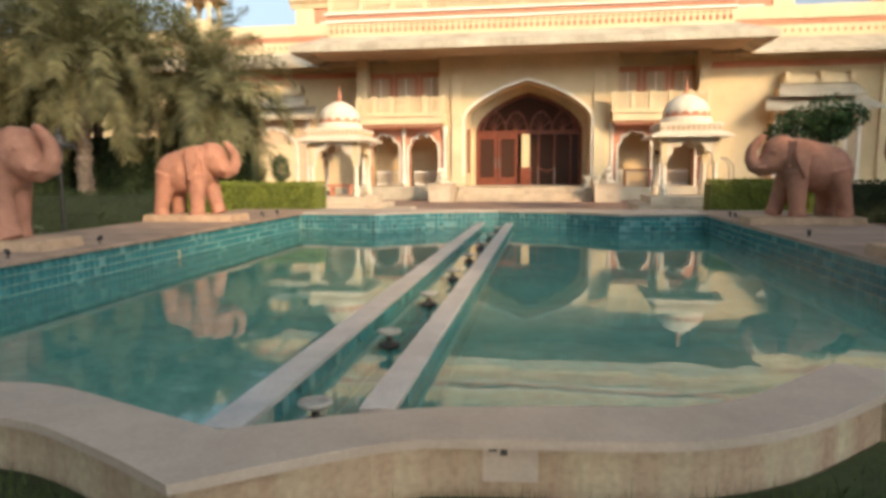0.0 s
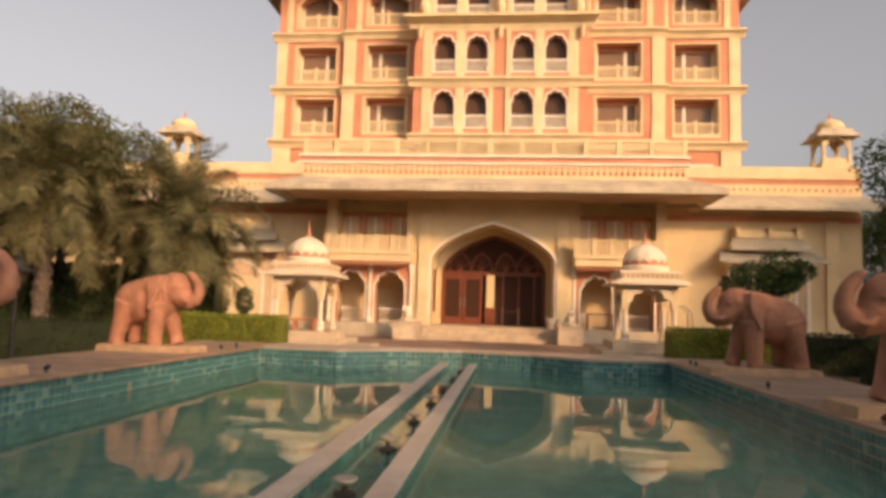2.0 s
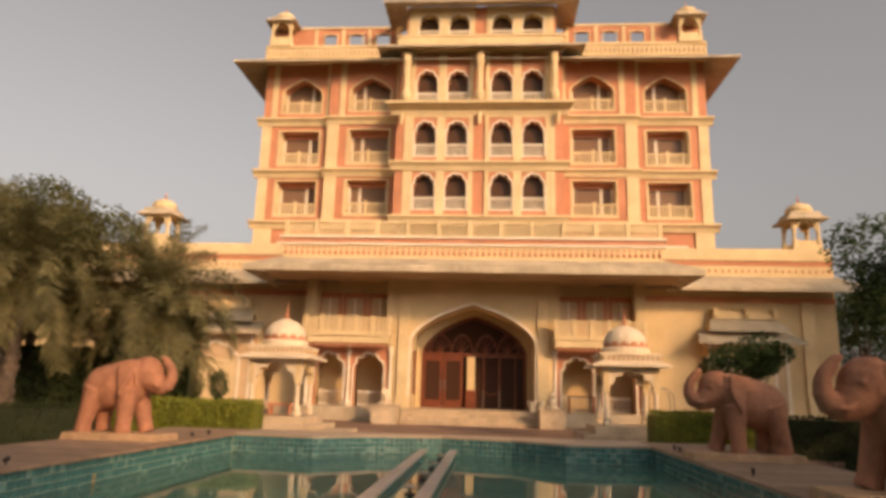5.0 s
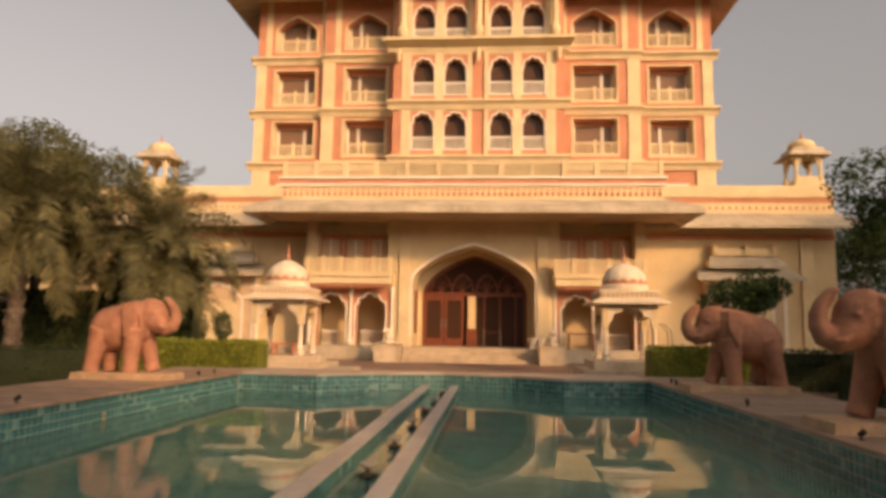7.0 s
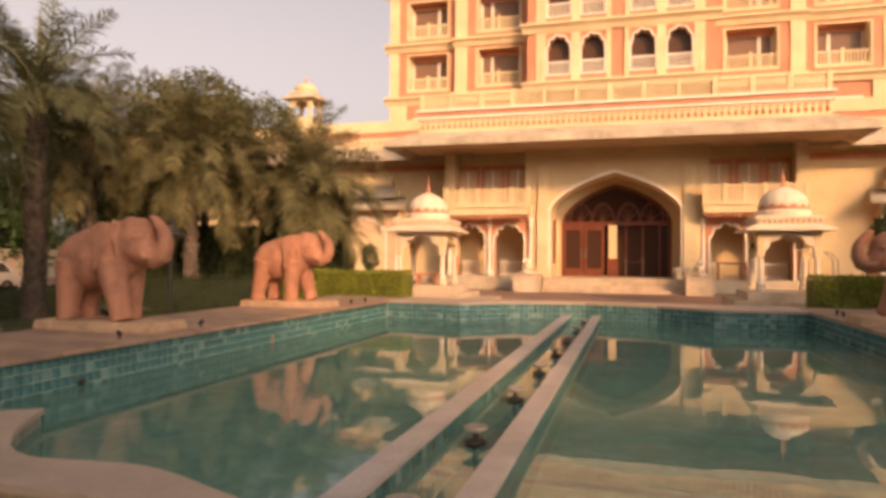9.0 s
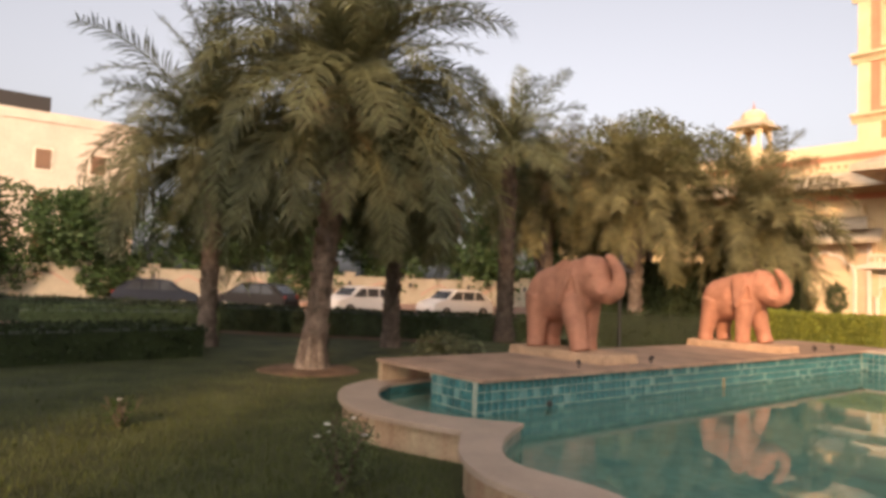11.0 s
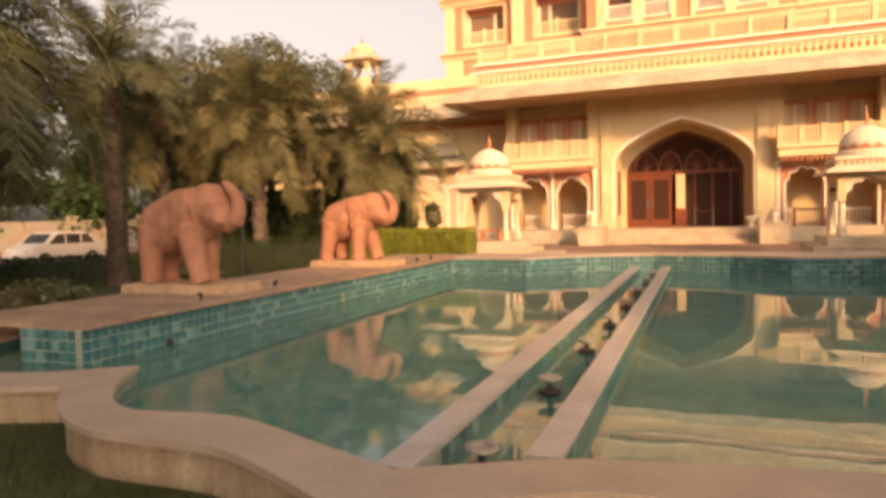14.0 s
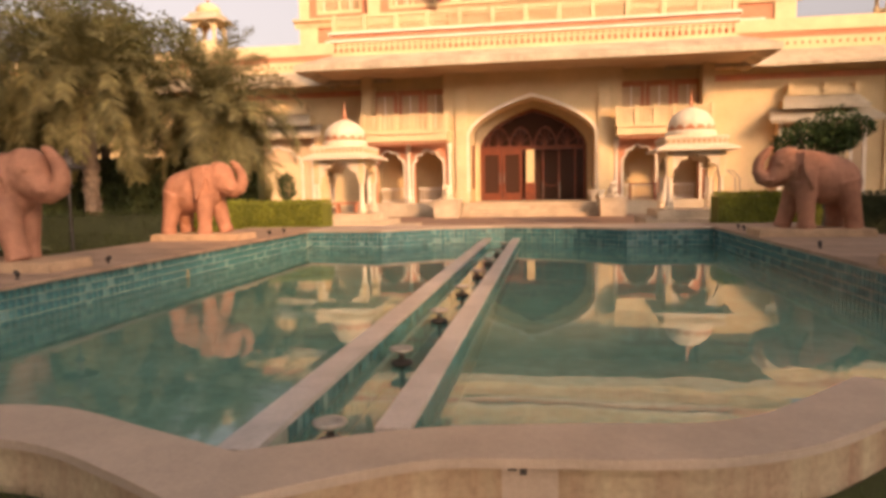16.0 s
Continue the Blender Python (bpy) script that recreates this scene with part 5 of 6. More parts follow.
broad_tree(-15.6, 21.8, 9.3, 2.6, "tall dense leafy tree behind the palms", 2, leaves=24000, size=0.1, low=0.3, m=TREELEAF)
broad_tree(-19.4, 23.2, 6.2, 2.4, "leafy tree near the drive", 4, leaves=11000, low=0.08, m=TREELEAF)
broad_tree(-24.0, 24.5, 7.6, 2.6, "leafy tree near the drive with a high crown", 6, leaves=9000, low=0.42)
broad_tree(-23.4, 22.0, 8.4, 3.0, "leafy shade tree beside the parked cars", 31, leaves=11000, size=0.14, low=0.36)
broad_tree(-11.2, 22.5, 4.6, 1.7, "leafy tree close to the wing", 7, leaves=9000, low=0.12, m=TREELEAF)
broad_tree(12.95, 20.5, 7.7, 2.7, "leafy dark green tree beside the wing", 9, leaves=15000, low=0.06)
broad_tree(19.4, 37.0, 8.0, 3.4, "leafy tree at the end of the wing", 27, leaves=9000, size=0.15, low=0.03)
broad_tree(12.2, 15.5, 4.6, 1.8, "low leafy tree at the lawn's edge", 14, leaves=9000, low=0.06)
broad_tree(6.45, 17.4, 3.3, 1.0, "small clipped tree with dark round clumps", 19, leaves=4200, size=0.07, trunk=0.05, low=0.6)
# Two trees out of view, added to darken the deck and its elephants.
broad_tree(11.0, 5.0, 6.6, 2.9, "broad dense unseen tree added to shade the deck", 23, leaves=14000, size=0.15, low=0.06)
broad_tree(11.4, 10.6, 5.4, 2.6, "broad dense unseen tree added to shade the deck", 24, leaves=14000, size=0.15, low=0.06)
# tall unseen trees added on the lawn, shading the near garden half and wing
for i, (x, y, h, sp) in enumerate(((7.5, -9.5, 12.5, 4.6), (14.0, -5.5, 11.0, 4.4), (20.5, -0.5, 10.2, 4.2), (25.5, 5.5, 10.5, 3.8), (25.0, 20.5, 13.0, 4.6), (31.5, 26.0, 14.0, 4.8), (21.0, 27.5, 10.0, 2.6), (1.0, -13.5, 12.5, 4.6), (-6.5, -17.0, 12.5, 4.8), (-4.0, -11.0, 11.0, 4.4), (-12.0, -14.0, 11.0, 4.6))):
    broad_tree(x, y, h, sp, "tall spreading unseen tree added for shade on the lawn", 100 + i, leaves=9000, size=0.22, trunk=0.25, low=0.22)
# trees beyond the boundary
for i, (x, y, h, sp) in enumerate(((-52, 2, 7.5, 4.5), (-49, 9, 7.5, 4.2), (-48, 16, 8, 4.2), (-44.5, 22, 8, 4.2), (-42, 28, 7.5, 4.2), (-39, 35, 6.5, 4), (-36, 42, 7, 4.5), (-60, -7, 8, 5), (-56, -14, 8, 5))):
    broad_tree(x, y, h, sp, "dusty leafy tree beyond the boundary wall", 200 + i, leaves=8000, size=0.26, trunk=0.2, low=0.05)


def hedge(name, path, w, z0, z1, material, label, seed, density=260, size=0.05, kind=""):
    """A clipped hedge: a solid dark core wrapped in small leaves."""
    z0 += LOW
    r = random.Random(seed)
    k = thing(name, label, "hedge")
    bm = bmesh.new()
    lf = bmesh.new()
    for (ax, ay), (bx, by) in zip(path, path[1:]):
        d = Vector((bx - ax, by - ay, 0))
        ln = d.length
        d.normalize()
        s = Vector((-d.y, d.x, 0))
        a = Vector((ax, ay, 0))
        v = [bm.verts.new(a + d * t + s * q + Vector((0, 0, z))) for z in (z0, z1 - 0.06) for q in (-w / 2 + 0.05, w / 2 - 0.05) for t in (-0.2, ln + 0.2)]
        for f in ((0, 1, 3, 2), (4, 6, 7, 5), (0, 4, 5, 1), (2, 3, 7, 6), (0, 2, 6, 4), (1, 5, 7, 3)):
            bm.faces.new([v[i] for i in f])
        for i in range(int(density * ln * (w + 2 * (z1 - z0)))):
            t = r.random() * (ln + 0.4) - 0.2
            pick = r.random() * (w + 2 * (z1 - z0))
            if pick < w:
                p, o = a + d * t + s * (pick - w / 2) + Vector((0, 0, z1)), Vector((0, 0, 1))
            else:
                sg = 1 if r.random() < 0.5 else -1
                p, o = a + d * t + s * sg * w / 2 + Vector((0, 0, z0 + r.random() * (z1 - z0))), s * sg
            p += o * r.gauss(0, 0.03) + Vector((0, 0, 0.05 * noise.noise(p * 1.3)))
            u = (Vector((r.gauss(0, 1), r.gauss(0, 1), r.gauss(0, 1))) + o * 0.4).normalized() * size
            q = u.cross(Vector((r.gauss(0, 1), r.gauss(0, 1), r.gauss(0, 1)))).normalized() * size * 0.5
            lf.faces.new([lf.verts.new(c) for c in (p - u, p + q, p + u, p - q)])
    part("core", bm, material, k)
    part("foliage", lf, material, k)
    return k


# Each clipped hedge runs on from the lit leaf into the shaded one.
hedge("hedge", [(-6.65, 18.9), (-10.5, 18.9)], 0.95, 0.0, 1.24, HEDGE, "clipped green hedge in sunlit leaf beside the forecourt", 1, density=420)
hedge("hedge", [(-10.5, 19.0), (-14.5, 17.0)], 0.9, 0.0, 1.0, SHADEHEDGE, "dark clipped hedge in shaded leaf under the palms", 2, density=160)
hedge("hedge", [(-10.2, 22.3), (-15.0, 21.3), (-18.6, 21.0)], 1.3, 0.0, 2.7, SHADEHEDGE, "tall dark screen of bushes behind the palms", 22, density=120, size=0.09)
hedge("hedge", [(4.5, 18.9), (7.5, 18.9)], 0.95, 0.0, 1.25, HEDGE, "clipped green hedge behind the shaded deck", 3, density=420)
hedge("hedge", [(7.5, 18.7), (16.0, 17.6)], 0.95, 0.0, 1.25, SHADEHEDGE, "dark clipped hedge in shaded leaf along the wing", 4, density=150)
hedge("hedge", [(-27.5, 1.5), (-22.0, 7.6), (-17.3, 12.6), (-15.2, 17.5)], 1.2, 0.0, 0.72, SHADEHEDGE, "dark hedge before the parked cars", 5, density=110, size=0.07)
hedge("hedge", [(-15.0, 0.6), (-15.6, 4.4)], 2.0, 0.0, 0.55, SHADEHEDGE, "broad low dark hedge on the lawn", 6, density=110, size=0.07)
hedge("hedge", [(-19.4, 2.0), (-19.0, 6.2)], 1.6, 0.0, 0.72, ROSELEAF, "low rounded olive-green hedge on the lawn", 7, density=130, size=0.06)


def shrub(x, y, h, w, label, seed, flowers=0, material=None, n=420, size=0.05, z=LOW):
    r = random.Random(seed)
    k = thing("shrub", label, "shrub", at=pose(x, y, z))
    bm = bmesh.new()
    for i in range(14):
        a, e = r.uniform(0, 6.28), r.uniform(0.2, 1)
        tube(bm, [(0, 0, 0), (0.3 * w * math.cos(a) * e, 0.3 * w * math.sin(a) * e, 0.55 * h), (w * 0.5 * math.cos(a) * e, w * 0.5 * math.sin(a) * e, h * r.uniform(0.7, 1.05))], [0.012, 0.008, 0.003], 5)
    part("stem", bm, BARK, k)
    bm = bmesh.new()
    leaf_cloud(bm, r, (0, 0, h * 0.56), (w * 0.52, w * 0.52, h * 0.5), n, size, 0.2)
    part("foliage", bm, material or LEAF, k)
    for i in range(flowers):
        a, e = r.uniform(0, 6.28), r.uniform(0.3, 1)
        bm = bmesh.new()
        cx, cy, cz = w * 0.45 * math.cos(a) * e, w * 0.45 * math.sin(a) * e, h * r.uniform(0.65, 1.05)
        for q in range(7):
            b = q * 0.9
            v = Vector((math.cos(b), math.sin(b), 0.35)) * 0.034
            t = Vector((-math.sin(b), math.cos(b), 0)) * 0.018
            c = Vector((cx, cy, cz))
            bm.faces.new([bm.verts.new(p) for p in (c, c + v * 0.6 + t, c + v, c + v * 0.6 - t)])
        part("flower", bm, PETAL, k, "small white rose flower")
    return k


shrub(-4.98, 2.66, 0.62, 0.55, "low rose bush with white flowers by the rim", 3, 5, ROSELEAF, n=1100, size=0.032)
shrub(-8.3, 1.7, 0.35, 0.5, "sparse rose bush with a white flower", 5, 1, n=160, size=0.04)
shrub(-10.7, 8.3, 0.75, 1.5, "spiky grassy shrub beside the deck", 8, 0, PALM, 700, 0.09)
shrub(-11.6, 12.6, 0.7, 1.8, "grey-green shrub between palms and deck", 9, 0, PALM, 800, 0.09)
shrub(-9.6, 6.6, 0.4, 0.9, "low dark shrub at the corner of the deck", 10, 0, LEAF, 420, 0.06)
shrub(7.4, 12.9, 0.65, 1.6, "low dark shrub behind the shaded deck", 14, 0, LEAF, 700, 0.07)
# clipped ball tree by the wing
k = thing("topiary", "clipped round-topped dark topiary beside the wing", "shrub", at=pose(-8.6, 21.2, G))
bm = bmesh.new()
tube(bm, [(0, 0, 0), (0, 0, 1.3)], [0.05, 0.04], 8)
part("stem", bm, BARK, k)
bm = bmesh.new()
leaf_cloud(bm, random.Random(4), (0, 0, 1.45), (0.3, 0.3, 0.5), 1500, 0.045, 0.5)
part("crown", bm, LEAF, k)

# garden lantern on the lawn behind the near plinth
k = thing("garden_lantern", "dark iron garden lantern with a flat hat", "lamp", at=pose(-8.75, 11.2, LOW))
bm = bmesh.new()
lathe(bm, 0, 0, [(0.09, 0), (0.09, 0.05), (0.035, 0.09), (0.03, 1.75), (0.06, 1.78), (0.1, 1.82)], 12)
part("post", bm, IRON, k)
bm = bmesh.new()
lathe(bm, 0, 0, [(0.05, 1.82), (0.07, 2.12)], 8)
part("lantern_glass", bm, LAMPGLASS, k, "dull white lantern glass")
bm = bmesh.new()
lathe(bm, 0, 0, [(0.3, 2.12), (0.31, 2.15), (0.14, 2.2), (0.11, 2.3), (0.1, 2.32), (0.03, 2.36), (0.045, 2.42), (0.012, 2.5)], 14)
part("hat", bm, IRON, k, "flat metal hat with a finial")

# grass blades on the near lawn
r = random.Random(77)
verts, faces = [], []
for i in range(70000):
    if i < 9000:
        x, y = r.uniform(-3.6, 3.2), r.uniform(1.5, 3.6)
    else:
        x, y = -3.5 + r.gauss(0, 4.2), 1.6 + r.gauss(0, 2.8)
    lim = 99
    if y > 2.2 and -8.5 < x < 6:
        lim = min((p.y for p in outer_all if abs(p.x - x) < 0.12), default=99)
        if y > lim - 0.02:
            continue
    h, a = r.uniform(0.03, 0.085), r.uniform(0, 6.28)
    if i < 9000 and r.random() < 0.25 and -3 < x < 3 and lim - y < 0.3:
        h *= 2.2
    dx, dy = 0.006 * math.cos(a), 0.006 * math.sin(a)
    lx, ly = r.gauss(0, 0.02), r.gauss(0, 0.02)
    b = len(verts)
    verts += [(x - dx, y - dy, LOW), (x + dx, y + dy, LOW), (x + lx, y + ly, LOW + h)]
    faces.append((b, b + 1, b + 2))
me = bpy.data.meshes.new("grass")
me.from_pydata(verts, [], faces)
me.materials.append(leaf_mat("grass_blade", (0.085, 0.105, 0.03), (0.05, 0.065, 0.02)))
solo(new("grass", me), "short dark grass blades on the lawn", "grass", kind="stuff")
bm = bmesh.new()
lathe(bm, -11.9, 5.85, [(1.0, LOW - 0.05), (0.9, LOW + 0.02), (0.5, LOW + 0.05)], 28, 0.08, 5)
solo(part("earth_ring", bm, EARTH), "bare brown earth round the palm foot", "earth", kind="structure")

r = random.Random(5)
for (ax, ay), (bx, by), w in (((-26.5, 1.2), (-20.8, 7.5), 0.8), ((-20.8, 7.5), (-16.2, 12.3), 0.7)):
    d = Vector((bx - ax, by - ay, 0))
    n_ = Vector((d.y, -d.x, 0)).normalized()
    bm = bmesh.new()
    lo, hi = [], []
    for i in range(31):
        p = Vector((ax, ay, 0)) + d * i / 30
        lo.append(bm.verts.new(p + n_ * (w * 0.5 + r.uniform(0, 0.35)) + Vector((0, 0, LOW + 0.012))))
        hi.append(bm.verts.new(p - n_ * 0.5 + Vector((0, 0, LOW + 0.03))))
    for i in range(30):
        bm.faces.new((lo[i], lo[i + 1], hi[i + 1], hi[i]))
    solo(part("earth_strip", bm, EARTH, up=True), "bare reddish earth strip before the hedge", "earth", kind="structure")

# ---- beyond the lawn: drive, boundary wall, parked cars, neighbour's house ----
P0, P1 = Vector((-58.0, -11.1, 0)), Vector((-32.0, 42.9, 0))
wd = (P1 - P0)
WL_LEN = wd.length
wd.normalize()
ang = math.degrees(math.atan2(wd.y, wd.x))
wall = thing("boundary_wall", "cream boundary wall with piers and panels", "wall", kind="structure", at=pose(P0.x, P0.y, LOW, 0, 0, ang))
WALLM = mat("cream_wall_paint", (0.27, 0.235, 0.17), 0.9, scale=0.6, fine=10, var=0.1)
part("panel", boxes((0, WL_LEN, -0.1, 0.1, 0, 2.0), (0, WL_LEN, -0.16, 0.16, 2.0, 2.12)), WALLM, wall)
nb = 14
for i in range(nb + 1):
    x = i * WL_LEN / nb
    pier = part("pier", boxes((x - 0.3, x + 0.3, -0.25, 0.25, 0, 2.25), (x - 0.38, x + 0.38, -0.33, 0.33, 2.25, 2.4)), WALLM, wall)
    part("wall_light", boxes((x - 0.11, x + 0.11, -0.3, -0.25, 1.45, 1.78)), IRON, pier, "small dark square light on the pier")
    if i < nb:
        c = x + WL_LEN / nb / 2
        bm = bmesh.new()
        for z0_, w_, h_ in ((0.9, 1.25, 0.75),):
            ribbon(bm, arch(c - w_, c + w_, z0_, z0_ + h_, 12, point=0.9), 0.16, -0.16, -0.1)
        part("relief", bm, RELIEF, wall, "low pointed terracotta relief")
solo(part("drive", boxes((0, WL_LEN, -9.0, -0.3, -0.05, 0.012)), ASPHALT), "dark asphalt drive along the wall", "road", kind="structure").matrix_world = pose(P0.x, P0.y, LOW, 0, 0, ang)

PAINT_W = mat("white_car_paint", (0.5, 0.49, 0.47), 0.35, var=0.03, bump=0, spec=0.4)
PAINT_B = mat("dark_blue_car_paint", (0.014, 0.018, 0.027), 0.4, var=0.05, bump=0, spec=0.12)
PAINT_G = mat("dark_grey_car_paint", (0.016, 0.015, 0.015), 0.4, var=0.05, bump=0, spec=0.12)
RUBBER = mat("black_rubber", (0.02, 0.02, 0.02), 0.9, var=0.1)
LAMPRED = mat("red_lamp_glass", (0.12, 0.012, 0.01), 0.3, var=0.05, bump=0)
LAMPCLR = mat("clear_lamp_glass", (0.6, 0.6, 0.58), 0.15, var=0.05, bump=0)


def car(m, paint, label):
    k = thing("car", label, "car", "cars parked along the wall", at=m)
    def section(pts, hw, taper):
        bm = bmesh.new()
        a = [bm.verts.new((x, -hw * (1 - taper * z), z)) for x, z in pts]
        b = [bm.verts.new((x, hw * (1 - taper * z), z)) for x, z in pts]
        n = len(pts)
        for i in range(n):
            bm.faces.new((a[i], a[(i + 1) % n], b[(i + 1) % n], b[i]))
        bm.faces.new(a[::-1])
        bm.faces.new(b)
        bmesh.ops.bevel(bm, geom=bm.edges[:], offset=0.05, segments=2, affect="EDGES")
        return bm
    body = part("body", section([(-1.95, 0.3), (-1.98, 0.7), (-1.85, 0.92), (-1.2, 1.42), (-0.9, 1.5), (0.35, 1.5), (0.65, 1.42), (1.15, 0.98), (1.85, 0.82), (1.98, 0.6), (1.95, 0.3)], 0.86, 0.09), paint, k)
    for s in (-1, 1):
        for x0, x1, t0, t1 in ((-1.4, -0.7, -1.05, -0.72), (-0.62, 0.1, -0.62, 0.08), (0.18, 0.98, 0.16, 0.52)):
            bm = bmesh.new()
            y0 = s * 0.795
            y1 = s * 0.755
            bm.faces.new([bm.verts.new(p) for p in ((x0, y0, 0.98), (x1, y0, 0.98), (t1, y1, 1.4), (t0, y1, 1.4))])
            bmesh.ops.solidify(bm, geom=bm.faces[:], thickness=0.02)
            part("side_window", bm, CARGLASS, body)
        for x in (-1.2, 1.22):
            bm = bmesh.new()
            lathe(bm, 0, 0, [(0.22, -0.1), (0.31, -0.09), (0.31, 0.09), (0.22, 0.1)], 18)
            bmesh.ops.rotate(bm, verts=bm.verts, cent=(0, 0, 0), matrix=Matrix.Rotation(radians(90), 3, "X"))
            bmesh.ops.translate(bm, verts=bm.verts, vec=(x, s * 0.76, 0.31))
            wh = part("wheel", bm, RUBBER, k)
            bm = bmesh.new()
            lathe(bm, 0, 0, [(0.2, -0.105), (0.2, 0.105)], 12)
            bmesh.ops.rotate(bm, verts=bm.verts, cent=(0, 0, 0), matrix=Matrix.Rotation(radians(90), 3, "X"))
            bmesh.ops.translate(bm, verts=bm.verts, vec=(x, s * 0.76, 0.31))
            part("rim", bm, METAL, wh)
        part("tail_lamp", boxes((-1.99, -1.88, s * 0.62 - 0.08, s * 0.62 + 0.08, 0.76, 0.92)), LAMPRED, body)
        part("head_lamp", boxes((1.85, 1.98, s * 0.55 - 0.13, s * 0.55 + 0.13, 0.66, 0.78)), LAMPCLR, body)
    bm = bmesh.new()
    bm.faces.new([bm.verts.new(p) for p in ((-1.8, -0.66, 1.0), (-1.8, 0.66, 1.0), (-1.3, 0.6, 1.38), (-1.3, -0.6, 1.38))])
    bmesh.ops.solidify(bm, geom=bm.faces[:], thickness=0.02)
    part("rear_window", bm, CARGLASS, body)
    bm = bmesh.new()
    bm.faces.new([bm.verts.new(p) for p in ((1.13, -0.68, 1.03), (1.13, 0.68, 1.03), (0.7, 0.6, 1.42), (0.7, -0.6, 1.42))])
    bmesh.ops.solidify(bm, geom=bm.faces[:], thickness=0.02)
    part("windscreen", bm, CARGLASS, body)
    return k


for x, y, paint, lab, turn in ((-34.9, 9.1, PAINT_B, "dark blue hatchback parked by the boundary wall", 8), (-32.4, 13.2, PAINT_G, "dark grey hatchback parked by the boundary wall", 152),
                               (-30.1, 17.8, PAINT_W, "white hatchback parked beside a dark car", 213), (-27.3, 21.9, PAINT_W, "white saloon parked at the end of the row", 206)):
    car(pose(x, y, LOW, 0, 0, ang + turn), paint, lab)

HOUSEM = mat("cream_house_paint", (0.62, 0.52, 0.4), 0.9, scale=0.4, fine=8, var=0.08)
house = thing("neighbour_house", "cream flat-roofed house beyond the wall", "building", at=pose(-66, 4, LOW))
part("wall", boxes((-6, 4, -12, 10, 0, 13.6), (-6.1, 4.1, -12.1, 10.1, 13.6, 14.4)), HOUSEM, house)
part("roof_room", boxes((-4, 1.5, -2, 3.6, 14.4, 16.2)), IRON, house, "dark rooftop water tank housing")
for z in (3.0, 6.4, 9.8):
    for y in (-9, -5, -1, 3, 7):
        w = part("window", boxes((3.98, 4.06, y - 0.7, y + 0.7, z - 0.1, z + 1.7)), WHITE, house)
        part("pane", boxes((4.05, 4.09, y - 0.55, y + 0.55, z, z + 1.6)), GLASS, w)

# ---- fittings of the pool ----
for i in range(8):
    k = thing("fountain_nozzle", "round-topped metal fountain nozzle in the channel", "fountain", "nozzles along the channel", at=pose(-1.256 + 0.022 * i, 3.62 + 1.755 * i, -0.04))
    bm = bmesh.new()
    lathe(bm, 0, 0, [(0.024, BOT + 0.08), (0.024, 0.27)], 10)
    part("stem", bm, IRON, k, smooth=True)
    bm = bmesh.new()
    lathe(bm, 0, 0, [(0.075, 0.15), (0.095, 0.165), (0.08, 0.185), (0.03, 0.2)], 16)
    part("flange", bm, IRON, k, smooth=True)
    bm = bmesh.new()
    lathe(bm, 0, 0, [(0.03, 0.245), (0.085, 0.268), (0.1, 0.278), (0.1, 0.296), (0.055, 0.3), (0.05, 0.288), (0.02, 0.286)], 20)
    part("cap", bm, PALEMETAL, k, "dull pale metal cap", smooth=True)
for x, y in ((-6.38, 7.2), (-6.38, 8.9), (-6.38, 14.6), (-6.36, 15.4), (3.95, 7.6), (3.95, 10.8), (3.98, 14.9), (4.0, 15.4)):
    k = thing("deck_spotlight", "small dark metal spotlight on the deck edge", "lamp", "spotlights on the decks", at=pose(x, y, DECK, 0, 0, 40 * y) @ Matrix.Scale(0.7, 4))
    bm = bmesh.new()
    lathe(bm, 0, 0, [(0.045, 0), (0.045, 0.015), (0.012, 0.02), (0.012, 0.07)], 10)
    part("foot", bm, IRON, k)
    bm = bmesh.new()
    lathe(bm, 0, 0, [(0.035, -0.05), (0.045, 0.0), (0.045, 0.06)], 12)
    bmesh.ops.rotate(bm, verts=bm.verts, cent=(0, 0, 0), matrix=Matrix.Rotation(radians(55), 3, "Y"))
    bmesh.ops.translate(bm, verts=bm.verts, vec=(0, 0, 0.1))
    part("head", bm, IRON, k)
# rusty stain pipe on the tiled side
bm = bmesh.new()
lathe(bm, PL + 0.02, 10.6, [(0.022, 0.1), (0.022, 0.25)], 8)
RUST = mat("rusty_ochre", (0.45, 0.33, 0.18), 0.8, var=0.3, scale=20)
solo(part("overflow_pipe", bm, RUST), "short ochre stained pipe on the tiled side", "pipe")
bm = bmesh.new()
lathe(bm, PL + 0.02, 6.35, [(0.035, 0.12), (0.05, 0.16), (0.03, 0.2)], 8)
solo(part("water_inlet", bm, IRON), "small dark water inlet on the tiles", "pipe")

# small seated statues on the pedestals
for s in (-1, 1):
    cx = PX + (-3.74 if s < 0 else 3.52)
    bm = bmesh.new()
    blob(bm, 0, 0, 0.28, 0.2, 0.17, 0.2)
    blob(bm, 0.14, 0, 0.5, 0.13, 0.12, 0.14)
    tube(bm, [(0.22, 0, 0.5), (0.3, 0, 0.4), (0.3, 0, 0.58)], [0.06, 0.045, 0.03], 8)
    for sy in (-1, 1):
        for xx in (-0.12, 0.14):
            tube(bm, [(xx, sy * 0.1, 0.3), (xx, sy * 0.1, 0.0)], [0.075, 0.07], 8)
        blob(bm, 0.1, sy * 0.13, 0.5, 0.08, 0.025, 0.11)
    box(bm, -0.3, 0.34, -0.2, 0.2, -0.06, 0.02)
    ob = part("small_statue", bm, MARBLE, None, smooth=True)
    remesh(ob, 0.022, 2)
    ob.matrix_world = pose(cx, 30.2, 1.1, 0, 0, -90 + 35 * s)
    tagged(ob, "small white marble elephant on a pedestal", "statue", "statues beside the steps")
